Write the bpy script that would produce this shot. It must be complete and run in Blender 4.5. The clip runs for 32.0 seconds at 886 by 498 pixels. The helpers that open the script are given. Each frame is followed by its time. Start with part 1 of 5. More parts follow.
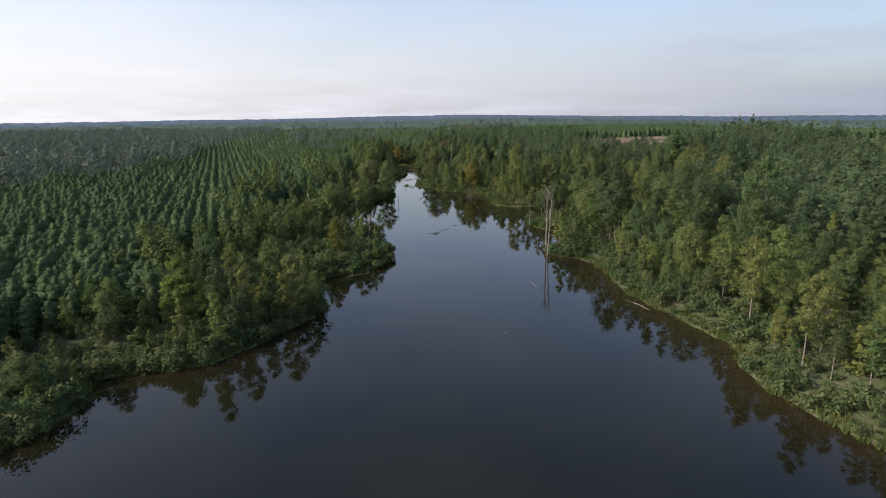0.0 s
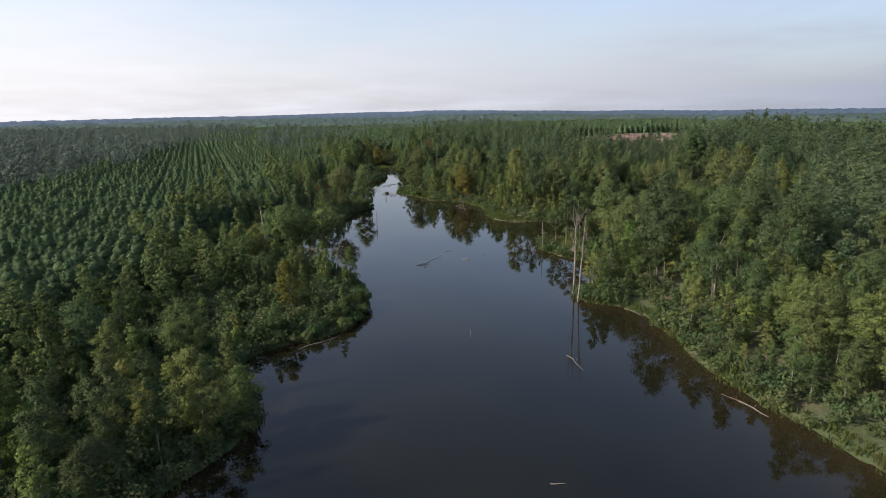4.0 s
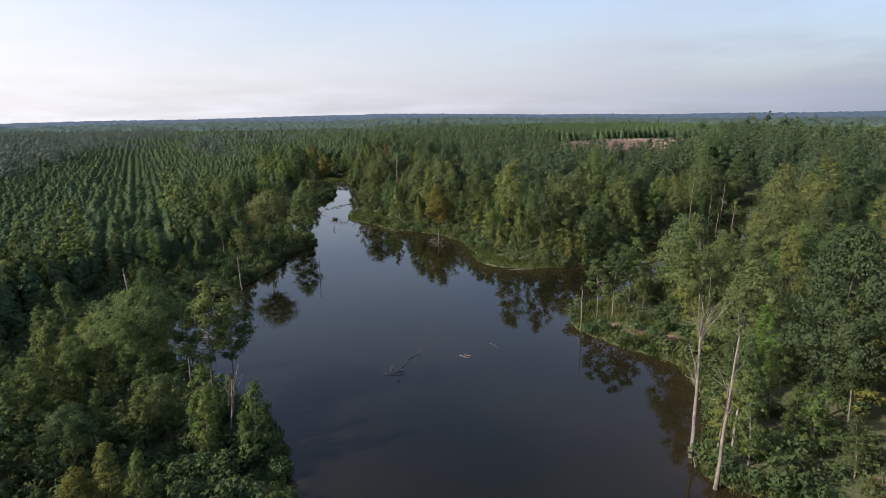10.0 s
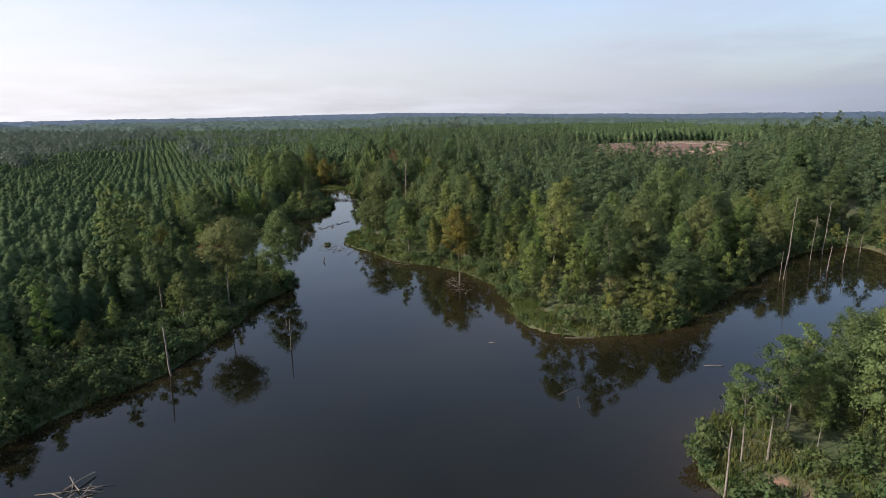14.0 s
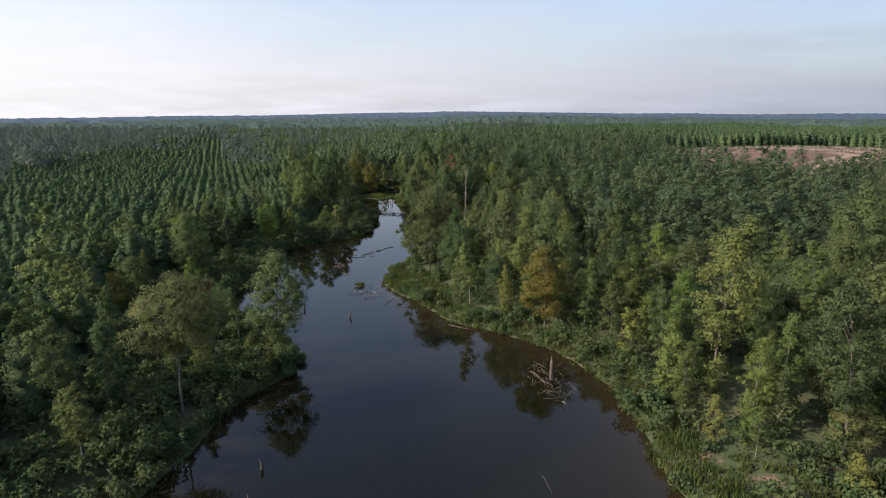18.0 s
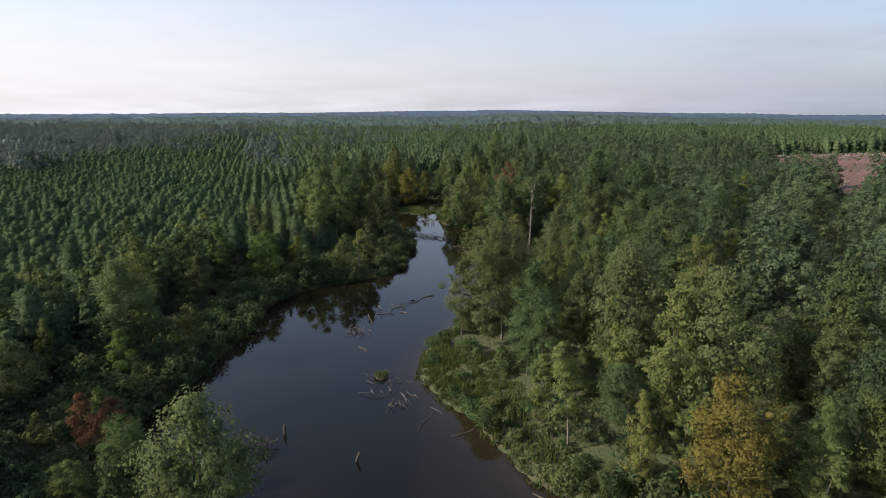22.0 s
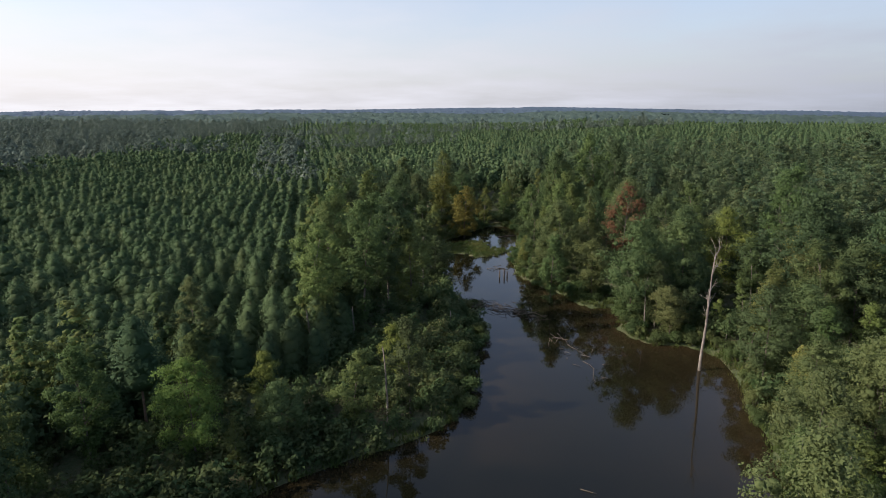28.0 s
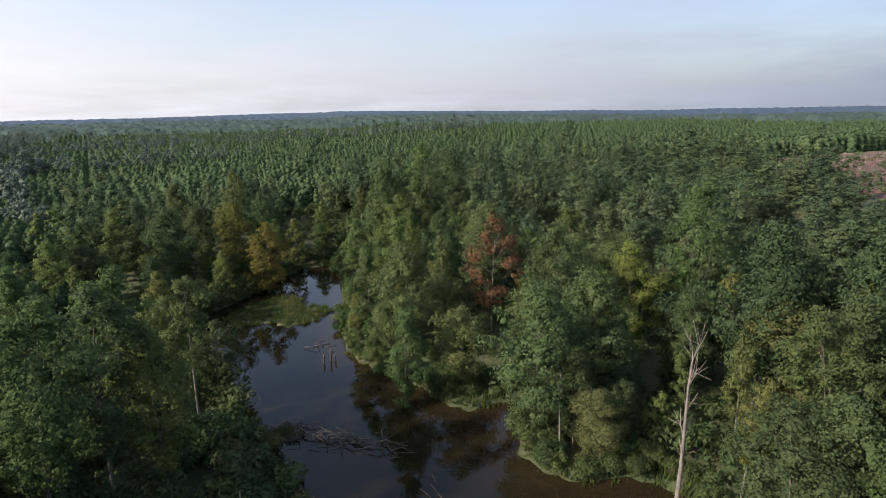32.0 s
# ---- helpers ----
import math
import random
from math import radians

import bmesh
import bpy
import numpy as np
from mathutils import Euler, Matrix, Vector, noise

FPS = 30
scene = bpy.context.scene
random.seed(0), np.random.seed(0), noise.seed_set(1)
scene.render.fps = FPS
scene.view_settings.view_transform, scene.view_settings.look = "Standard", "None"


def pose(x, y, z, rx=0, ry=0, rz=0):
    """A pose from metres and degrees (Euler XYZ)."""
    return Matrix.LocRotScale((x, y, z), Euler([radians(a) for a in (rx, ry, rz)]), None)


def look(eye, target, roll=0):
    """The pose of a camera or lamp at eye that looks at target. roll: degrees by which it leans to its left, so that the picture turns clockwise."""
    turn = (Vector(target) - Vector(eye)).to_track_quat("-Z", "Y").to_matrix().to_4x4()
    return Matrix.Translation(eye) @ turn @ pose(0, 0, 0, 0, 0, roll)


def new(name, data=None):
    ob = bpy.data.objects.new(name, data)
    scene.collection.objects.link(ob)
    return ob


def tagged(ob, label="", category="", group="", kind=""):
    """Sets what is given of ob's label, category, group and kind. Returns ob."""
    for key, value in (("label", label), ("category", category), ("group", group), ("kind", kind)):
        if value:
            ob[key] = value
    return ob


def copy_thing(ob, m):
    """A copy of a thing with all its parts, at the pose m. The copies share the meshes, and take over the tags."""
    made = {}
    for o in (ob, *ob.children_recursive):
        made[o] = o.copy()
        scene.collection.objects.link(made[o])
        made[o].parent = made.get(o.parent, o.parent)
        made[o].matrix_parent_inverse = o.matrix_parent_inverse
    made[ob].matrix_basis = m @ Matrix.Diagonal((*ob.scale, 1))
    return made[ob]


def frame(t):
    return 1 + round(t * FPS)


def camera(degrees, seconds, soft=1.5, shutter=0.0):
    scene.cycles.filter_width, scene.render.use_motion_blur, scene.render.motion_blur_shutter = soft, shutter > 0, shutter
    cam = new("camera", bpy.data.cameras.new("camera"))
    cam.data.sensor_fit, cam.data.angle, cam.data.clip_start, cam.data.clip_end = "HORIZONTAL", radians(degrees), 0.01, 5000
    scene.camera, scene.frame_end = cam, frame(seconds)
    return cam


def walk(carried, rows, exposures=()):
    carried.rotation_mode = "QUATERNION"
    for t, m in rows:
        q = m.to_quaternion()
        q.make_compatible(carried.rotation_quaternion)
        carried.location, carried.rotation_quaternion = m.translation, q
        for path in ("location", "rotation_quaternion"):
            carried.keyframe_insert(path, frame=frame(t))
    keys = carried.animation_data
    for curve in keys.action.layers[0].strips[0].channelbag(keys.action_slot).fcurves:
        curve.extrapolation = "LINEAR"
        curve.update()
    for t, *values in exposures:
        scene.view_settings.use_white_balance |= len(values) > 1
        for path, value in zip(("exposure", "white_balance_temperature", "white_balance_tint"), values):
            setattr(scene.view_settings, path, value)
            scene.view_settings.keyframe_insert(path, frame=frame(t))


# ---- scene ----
# ---------------------------------------------------------------- camera
cam = camera(74.30, 32.0, soft=0.9)
ROWS = [
    (0.0, 0.07, 0.56, 34.87, 77.20, 0.62, -0.66),
    (0.5, -0.11, 5.62, 34.88, 77.16, 0.67, -0.93),
    (1.0, -0.19, 10.75, 34.86, 77.11, 0.71, -1.25),
    (1.5, -0.24, 15.91, 34.89, 77.07, 0.76, -1.56),
    (2.0, -0.35, 21.09, 34.96, 77.03, 0.80, -1.87),
    (2.5, -0.43, 26.30, 35.05, 76.94, 0.84, -2.07),
    (3.0, -0.65, 31.51, 35.18, 76.85, 0.89, -2.28),
    (3.5, -1.00, 36.74, 35.33, 76.73, 0.94, -2.47),
    (5.5, -2.99, 55.18, 34.64, 77.02, 0.94, -2.78),
    (6.0, -3.24, 60.01, 34.69, 77.02, 1.02, -4.23),
    (6.5, -3.50, 64.94, 34.75, 77.00, 1.06, -5.53),
    (7.0, -3.65, 69.86, 34.78, 77.02, 1.09, -6.04),
    (7.5, -3.63, 74.82, 34.85, 77.01, 1.06, -6.40),
    (8.0, -3.58, 79.84, 34.84, 77.01, 1.01, -6.76),
    (8.5, -3.50, 84.84, 34.86, 77.00, 0.98, -7.03),
    (9.0, -3.45, 89.84, 34.85, 77.04, 0.95, -7.23),
    (9.5, -3.40, 94.86, 34.91, 77.03, 0.92, -7.28),
    (10.0, -3.25, 99.93, 34.95, 77.02, 0.89, -7.26),
    (10.5, -3.00, 105.04, 34.97, 77.02, 0.88, -7.18),
    (11.0, -2.78, 110.17, 34.94, 77.05, 0.85, -7.14),
    (11.5, -2.46, 115.34, 34.94, 77.04, 0.84, -7.11),
    (12.0, -2.08, 120.55, 34.94, 77.02, 0.84, -7.11),
    (12.5, -1.76, 125.85, 34.92, 77.00, 0.82, -6.69),
    (13.0, -1.34, 131.15, 34.87, 77.00, 0.76, -6.18),
    (13.5, -1.03, 136.49, 34.93, 77.00, 0.75, -6.25),
    (14.0, -0.66, 141.96, 34.96, 76.97, 0.77, -6.26),
    (14.5, -0.31, 147.50, 34.94, 76.96, 0.73, -5.59),
    (16.5, 0.67, 170.52, 34.47, 76.96, 0.40, -1.62),
    (17.0, 0.61, 176.02, 34.45, 76.94, 0.39, -1.14),
    (17.5, 0.48, 181.50, 34.47, 76.91, 0.38, -0.83),
    (18.0, 0.25, 187.03, 34.44, 76.90, 0.40, -0.68),
    (18.5, -0.13, 192.62, 34.38, 76.90, 0.41, -0.56),
    (19.0, -0.57, 198.25, 34.35, 76.90, 0.41, -0.42),
    (19.5, -1.02, 203.91, 34.28, 76.86, 0.34, -0.29),
    (20.0, -1.36, 209.57, 34.25, 76.85, 0.39, -0.10),
    (20.5, -1.84, 215.19, 34.15, 76.84, 0.37, -0.01),
    (21.0, -2.32, 220.80, 34.05, 76.83, 0.38, 0.06),
    (21.5, -2.76, 226.43, 34.02, 76.81, 0.36, 0.11),
    (22.0, -3.37, 232.02, 33.96, 76.77, 0.05, 3.39),
    (22.5, -3.85, 237.58, 33.90, 76.73, -0.19, 7.45),
    (23.0, -4.37, 243.17, 33.81, 76.69, -0.18, 8.04),
    (23.5, -5.26, 248.57, 33.80, 76.66, -0.15, 8.12),
    (24.0, -6.25, 254.06, 33.74, 76.64, -0.21, 9.10),
    (24.5, -7.13, 259.59, 33.67, 76.61, -0.38, 11.61),
    (25.0, -8.12, 265.16, 33.64, 76.57, -0.43, 12.49),
    (25.5, -9.34, 270.62, 33.57, 76.53, -0.43, 12.90),
    (27.5, -13.94, 290.67, 33.47, 76.41, -0.17, 10.31),
    (28.0, -15.14, 295.54, 33.35, 76.50, 0.01, 7.37),
    (28.5, -16.20, 300.42, 33.36, 76.53, 0.16, 4.29),
    (29.0, -16.97, 305.26, 33.36, 76.57, 0.37, 0.54),
    (29.5, -17.47, 309.73, 33.35, 76.62, 0.70, -4.41),
    (30.0, -17.76, 314.58, 33.39, 76.66, 0.88, -8.25),
    (30.5, -17.65, 319.49, 33.40, 76.68, 0.92, -8.85),
    (31.0, -17.21, 324.40, 33.38, 76.71, 0.94, -9.29),
    (31.5, -16.54, 329.28, 33.41, 76.71, 1.06, -10.17),
    (32.0, -15.79, 334.14, 33.37, 76.72, 1.13, -10.86),
]
walk(cam, [(t, pose(x, y, z, rx, ry, rz)) for t, x, y, z, rx, ry, rz in ROWS],
     exposures=[(0.0, 0.62, 6500, 15), (14.0, 0.68, 6500, 15), (20.0, 0.62, 6500, 15), (25.0, 0.55, 6500, 15), (28.0, 0.56, 6500, 15), (32.0, 0.68, 6500, 15)])

# ---------------------------------------------------------------- world, sun
SUN_AZ, SUN_EL = 106.0, 30.0          # degrees left of the way ahead (+y), and up
world = bpy.data.worlds.new("sky")
scene.world = world
world.use_nodes = True
wn, wl = world.node_tree.nodes, world.node_tree.links
wn.clear()
sky = wn.new("ShaderNodeTexSky")
sky.sky_type, sky.sun_disc = "NISHITA", False
sky.sun_elevation, sky.sun_rotation = radians(SUN_EL), radians(-SUN_AZ)
sky.altitude, sky.air_density, sky.dust_density, sky.ozone_density = 60, 1.0, 2.5, 2.0
geo = wn.new("ShaderNodeTexCoord")
sep = wn.new("ShaderNodeSeparateXYZ")
wl.new(geo.outputs["Generated"], sep.inputs[0])
# thin cloud sheet: the view direction met with a flat layer overhead
addz = wn.new("ShaderNodeMath"); addz.operation = "ADD"; addz.inputs[1].default_value = 0.12
wl.new(sep.outputs["Z"], addz.inputs[0])
comb = wn.new("ShaderNodeCombineXYZ")
for axis in ("X", "Y"):
    div = wn.new("ShaderNodeMath"); div.operation = "DIVIDE"
    wl.new(sep.outputs[axis], div.inputs[0]); wl.new(addz.outputs[0], div.inputs[1])
    wl.new(div.outputs[0], comb.inputs[axis])
clouds = wn.new("ShaderNodeTexNoise")
clouds.inputs["Scale"].default_value, clouds.inputs["Detail"].default_value = 0.75, 5.0
clouds.inputs["Roughness"].default_value = 0.55
wl.new(comb.outputs[0], clouds.inputs["Vector"])
ramp = wn.new("ShaderNodeMapRange")
ramp.inputs["From Min"].default_value, ramp.inputs["From Max"].default_value = 0.36, 0.70
ramp.inputs["To Min"].default_value, ramp.inputs["To Max"].default_value = 0.08, 0.38
wl.new(clouds.outputs["Fac"], ramp.inputs["Value"])
# haze: thick at the horizon, thin overhead
thin = wn.new("ShaderNodeMapRange")
thin.interpolation_type = "SMOOTHSTEP"
thin.inputs["From Min"].default_value, thin.inputs["From Max"].default_value = 0.05, 0.65
thin.inputs["To Min"].default_value, thin.inputs["To Max"].default_value = 1.0, 0.65
wl.new(sep.outputs["Z"], thin.inputs["Value"])
fac = wn.new("ShaderNodeMath"); fac.operation = "MULTIPLY"
wl.new(ramp.outputs[0], fac.inputs[0]); wl.new(thin.outputs[0], fac.inputs[1])
low = wn.new("ShaderNodeMapRange")
low.interpolation_type = "SMOOTHSTEP"
low.inputs["From Min"].default_value, low.inputs["From Max"].default_value = -0.02, 0.30
low.inputs["To Min"].default_value, low.inputs["To Max"].default_value = 0.68, 0.0
wl.new(sep.outputs["Z"], low.inputs["Value"])
both = wn.new("ShaderNodeMath"); both.operation = "ADD"; both.use_clamp = True
wl.new(fac.outputs[0], both.inputs[0]); wl.new(low.outputs[0], both.inputs[1])
# the haze is brighter towards the sun's side
side = wn.new("ShaderNodeVectorMath"); side.operation = "DOT_PRODUCT"
wl.new(geo.outputs["Generated"], side.inputs[0])
side.inputs[1].default_value = (-0.97, 0.22, 0.0)
glow = wn.new("ShaderNodeMapRange")
glow.inputs["From Min"].default_value, glow.inputs["From Max"].default_value = -0.55, 0.75
wl.new(side.outputs["Value"], glow.inputs["Value"])
hazec = wn.new("ShaderNodeMix"); hazec.data_type = "RGBA"
wl.new(glow.outputs[0], hazec.inputs["Factor"])
hazec.inputs["A"].default_value, hazec.inputs["B"].default_value = (1.58, 1.84, 2.3, 1), (4.4, 4.45, 4.6, 1)
mixc = wn.new("ShaderNodeMix"); mixc.data_type = "RGBA"
wl.new(both.outputs[0], mixc.inputs["Factor"])
wl.new(sky.outputs[0], mixc.inputs["A"])
wl.new(hazec.outputs["Result"], mixc.inputs["B"])
bg = wn.new("ShaderNodeBackground")
bg.inputs["Strength"].default_value = 0.15
wl.new(mixc.outputs["Result"], bg.inputs["Color"])
wo = wn.new("ShaderNodeOutputWorld")
wl.new(bg.outputs[0], wo.inputs["Surface"])

sun = new("sun", bpy.data.lights.new("sun", "SUN"))
sun.data.energy, sun.data.angle, sun.data.color = 4.15, radians(1.5), (1.0, 0.90, 0.75)
az, el = radians(SUN_AZ), radians(SUN_EL)
SUN_WAY = Vector((-math.sin(az) * math.cos(el), math.cos(az) * math.cos(el), math.sin(el)))
sun.matrix_world = look(SUN_WAY * 400, (0, 0, 0))


# ---------------------------------------------------------------- materials
def material(name):
    m = bpy.data.materials.new(name)
    m.use_nodes = True
    return m, m.node_tree.nodes, m.node_tree.links, m.node_tree.nodes["Principled BSDF"]


def ramp_node(n, stops):
    r = n.new("ShaderNodeValToRGB")
    r.color_ramp.elements[0].position, r.color_ramp.elements[0].color = stops[0][0], (*stops[0][1], 1)
    r.color_ramp.elements[1].position, r.color_ramp.elements[1].color = stops[-1][0], (*stops[-1][1], 1)
    for p, c in stops[1:-1]:
        e = r.color_ramp.elements.new(p)
        e.color = (*c, 1)
    return r


def noise_node(n, l, scale, detail=3.0, world_space=True, source=None):
    t = n.new("ShaderNodeTexNoise")
    t.inputs["Scale"].default_value, t.inputs["Detail"].default_value = scale, detail
    if world_space:
        g = n.new("ShaderNodeNewGeometry")
        l.new(g.outputs["Position"], t.inputs["Vector"])
    else:
        g = n.new("ShaderNodeTexCoord")
        l.new(g.outputs["Object"], t.inputs["Vector"])
    return t


def math_node(n, l, op, a, b):
    t = n.new("ShaderNodeMath")
    t.operation = op
    for i, v in enumerate((a, b)):
        if isinstance(v, (int, float)):
            t.inputs[i].default_value = v
        else:
            l.new(v, t.inputs[i])
    return t.outputs[0]


def leaf_material(name, stops, patch=0.11, through_light=0.42, single=True, varied=0.06):
    """Leaves: colour runs along stops by tree, by spray and by leaf; some light comes through them."""
    m, n, l, b = material(name)
    g = n.new("ShaderNodeNewGeometry")
    big = noise_node(n, l, patch, 1.0)
    spray = noise_node(n, l, 0.9, 2.0)
    v = math_node(n, l, "MULTIPLY", g.outputs["Random Per Island"], 0.16)
    v = math_node(n, l, "ADD", v, math_node(n, l, "MULTIPLY", spray.outputs["Fac"], 0.32))
    if single:
        o = n.new("ShaderNodeObjectInfo")
        lot = o.outputs["Random"]
    else:
        # trees of one wood differ from each other too
        cell = n.new("ShaderNodeTexVoronoi")
        cell.voronoi_dimensions = "2D"
        cell.inputs["Scale"].default_value = 0.2
        l.new(g.outputs["Position"], cell.inputs["Vector"])
        part_ = n.new("ShaderNodeSeparateColor")
        l.new(cell.outputs["Color"], part_.inputs[0])
        lot = math_node(n, l, "MULTIPLY", math_node(n, l, "ADD", part_.outputs[0], math_node(n, l, "MULTIPLY", big.outputs["Fac"], 0.8)), 0.6)
    v = math_node(n, l, "ADD", v, math_node(n, l, "MULTIPLY", lot, 0.56))
    r = ramp_node(n, stops)
    l.new(v, r.inputs[0])
    # some trees lean to olive and brown, some to blue-green
    hue = math_node(n, l, "FRACT", math_node(n, l, "MULTIPLY", lot, 7.31), 0.0)
    hue = math_node(n, l, "MULTIPLY", math_node(n, l, "SUBTRACT", math_node(n, l, "POWER", hue, 0.75), 0.42), varied)
    hs = n.new("ShaderNodeHueSaturation")
    l.new(math_node(n, l, "ADD", hue, 0.5), hs.inputs["Hue"])
    l.new(r.outputs[0], hs.inputs["Color"])
    r = hs
    l.new(r.outputs[0], b.inputs["Base Color"])
    b.inputs["Roughness"].default_value = 0.7
    b.inputs["Specular IOR Level"].default_value = 0.06
    t = n.new("ShaderNodeBsdfTranslucent")
    l.new(r.outputs[0], t.inputs["Color"])
    mix = n.new("ShaderNodeMixShader")
    mix.inputs[0].default_value = through_light
    l.new(b.outputs[0], mix.inputs[1])
    l.new(t.outputs[0], mix.inputs[2])
    l.new(mix.outputs[0], n["Material Output"].inputs["Surface"])
    return m


GREEN = [(0.18, (0.057, 0.083, 0.038)), (0.42, (0.091, 0.124, 0.049)), (0.66, (0.133, 0.166, 0.056)), (0.95, (0.193, 0.201, 0.066))]
GREEN_WOOD = [(0.18, (0.048, 0.073, 0.048)), (0.42, (0.076, 0.109, 0.060)), (0.66, (0.111, 0.149, 0.072)), (0.95, (0.162, 0.185, 0.084))]
leaf_green = leaf_material("leaf_green", GREEN)
leaf_young = leaf_material("leaf_fresh_green", [(0.18, (0.077, 0.104, 0.036)), (0.5, (0.122, 0.155, 0.047)), (0.95, (0.206, 0.214, 0.065))])
leaf_dark = leaf_material("leaf_dark_green", [(0.18, (0.052, 0.076, 0.038)), (0.5, (0.084, 0.117, 0.051)), (0.95, (0.152, 0.170, 0.065))])
leaf_green_wood = leaf_material("leaf_green_woodland", GREEN_WOOD, single=False)
leaf_strip = leaf_material("leaf_green_strip", GREEN, single=False)
leaf_bright = leaf_material("leaf_yellow_green", [(0.2, (0.10, 0.145, 0.038)), (0.6, (0.15, 0.195, 0.052)), (1.0, (0.21, 0.230, 0.07))])
leaf_rust = leaf_material("leaf_rust", [(0.2, (0.105, 0.058, 0.034)), (0.6, (0.155, 0.084, 0.048)), (1.0, (0.19, 0.115, 0.065))], varied=0.01)
leaf_olive = leaf_material("leaf_olive", [(0.2, (0.075, 0.085, 0.022)), (0.6, (0.12, 0.115, 0.03)), (1.0, (0.19, 0.15, 0.045))], varied=0.02)
PINE = [(0.15, (0.053, 0.087, 0.044)), (0.5, (0.079, 0.122, 0.057)), (0.95, (0.121, 0.162, 0.072))]
needle = leaf_material("pine_needles", PINE, through_light=0.36, varied=0.03)
needle_wood = leaf_material("pine_needles_plantation", PINE, patch=0.06, through_light=0.36, single=False, varied=0.03)
shrub_leaf = leaf_material("shrub_leaf", [(0.15, (0.049, 0.078, 0.032)), (0.55, (0.086, 0.119, 0.045)), (1.0, (0.152, 0.166, 0.064))])
shrub_wood = leaf_material("shrub_leaf_bank", [(0.15, (0.046, 0.072, 0.032)), (0.55, (0.082, 0.113, 0.046)), (1.0, (0.157, 0.164, 0.072))], patch=0.2, single=False)
grass_leaf = leaf_material("shore_grass", [(0.15, (0.047, 0.068, 0.020)), (0.6, (0.083, 0.104, 0.031)), (1.0, (0.153, 0.140, 0.059))], patch=0.15, single=False)
# western woods: leaf colour lightened and greyed to carry the haze over them
hazed_leaf = leaf_material("leaf_grey_haze", [(0.15, (0.095, 0.130, 0.102)), (0.55, (0.128, 0.164, 0.128)), (1.0, (0.170, 0.196, 0.150))], patch=0.03, through_light=0.2, single=False)
# far foliage with some aerial haze mixed into its green
hazed_far_leaf = leaf_material("leaf_far_haze", [(0.15, (0.045, 0.070, 0.060)), (0.55, (0.062, 0.091, 0.076)), (1.0, (0.084, 0.117, 0.091))], patch=0.012, through_light=0.1, single=False)
# bluer than green: the horizon's air haze is painted into this leaf colour
hazed_horizon_leaf = leaf_material("leaf_distance_haze", [(0.15, (0.057, 0.086, 0.116)), (0.55, (0.067, 0.099, 0.131)), (1.0, (0.079, 0.114, 0.143))], patch=0.006, through_light=0.05, single=False)


def bark_material(name, dark, light, scale=2.5):
    m, n, l, b = material(name)
    t = noise_node(n, l, scale, 6.0, world_space=False)
    r = ramp_node(n, [(0.3, dark), (0.7, light)])
    l.new(t.outputs["Fac"], r.inputs[0])
    l.new(r.outputs[0], b.inputs["Base Color"])
    b.inputs["Roughness"].default_value = 0.9
    bump = n.new("ShaderNodeBump")
    bump.inputs["Strength"].default_value, bump.inputs["Distance"].default_value = 0.6, 0.04
    l.new(t.outputs["Fac"], bump.inputs["Height"])
    l.new(bump.outputs[0], b.inputs["Normal"])
    return m


bark = bark_material("bark", (0.05, 0.042, 0.034), (0.145, 0.125, 0.10))
pale_bark = bark_material("pale_grey_bark", (0.085, 0.076, 0.064), (0.20, 0.18, 0.152))
pine_bark = bark_material("pine_bark", (0.085, 0.052, 0.035), (0.19, 0.125, 0.085))
dead_wood = bark_material("bleached_dead_wood", (0.093, 0.078, 0.066), (0.212, 0.187, 0.162), 1.6)
wet_wood = bark_material("wet_drowned_wood", (0.030, 0.024, 0.018), (0.13, 0.105, 0.08), 2.0)
grey_twig = bark_material("grey_twig", (0.11, 0.095, 0.08), (0.25, 0.215, 0.18), 3.0)

# water: dark brown, nearly still
water_mat, n, l, b = material("dark_pond_water")
t = noise_node(n, l, 0.035, 3.0)
r = ramp_node(n, [(0.35, (0.0036, 0.0042, 0.0024)), (0.7, (0.0100, 0.0098, 0.0048))])
l.new(t.outputs["Fac"], r.inputs[0])
at = n.new("ShaderNodeAttribute")
at.attribute_name = "shallow"
silt = noise_node(n, l, 0.5, 4.0)
amount = math_node(n, l, "MULTIPLY", at.outputs["Fac"], math_node(n, l, "ADD", silt.outputs["Fac"], 0.35))
mx = n.new("ShaderNodeMix"); mx.data_type = "RGBA"
l.new(amount, mx.inputs["Factor"])
l.new(r.outputs[0], mx.inputs["A"])
mx.inputs["B"].default_value = (0.026, 0.0185, 0.0092, 1)
l.new(mx.outputs["Result"], b.inputs["Base Color"])
b.inputs["Roughness"].default_value, b.inputs["IOR"].default_value = 0.03, 1.33
rip = noise_node(n, l, 1.3, 3.0)
bump = n.new("ShaderNodeBump")
bump.inputs["Strength"].default_value, bump.inputs["Distance"].default_value = 0.05, 0.02
l.new(rip.outputs["Fac"], bump.inputs["Height"])
l.new(bump.outputs[0], b.inputs["Normal"])

# ground: leaf litter and low growth; cut-over soil where the attribute "cut" says so
ground_mat, n, l, b = material("forest_floor")
t1, t2 = noise_node(n, l, 0.12, 5.0), noise_node(n, l, 2.2, 5.0)
v = math_node(n, l, "ADD", math_node(n, l, "MULTIPLY", t1.outputs["Fac"], 0.55), math_node(n, l, "MULTIPLY", t2.outputs["Fac"], 0.45))
r = ramp_node(n, [(0.33, (0.034, 0.055, 0.018)), (0.5, (0.056, 0.072, 0.026)), (0.68, (0.105, 0.085, 0.048))])
l.new(v, r.inputs[0])
s1, s2 = noise_node(n, l, 0.06, 4.0), noise_node(n, l, 0.7, 6.0)
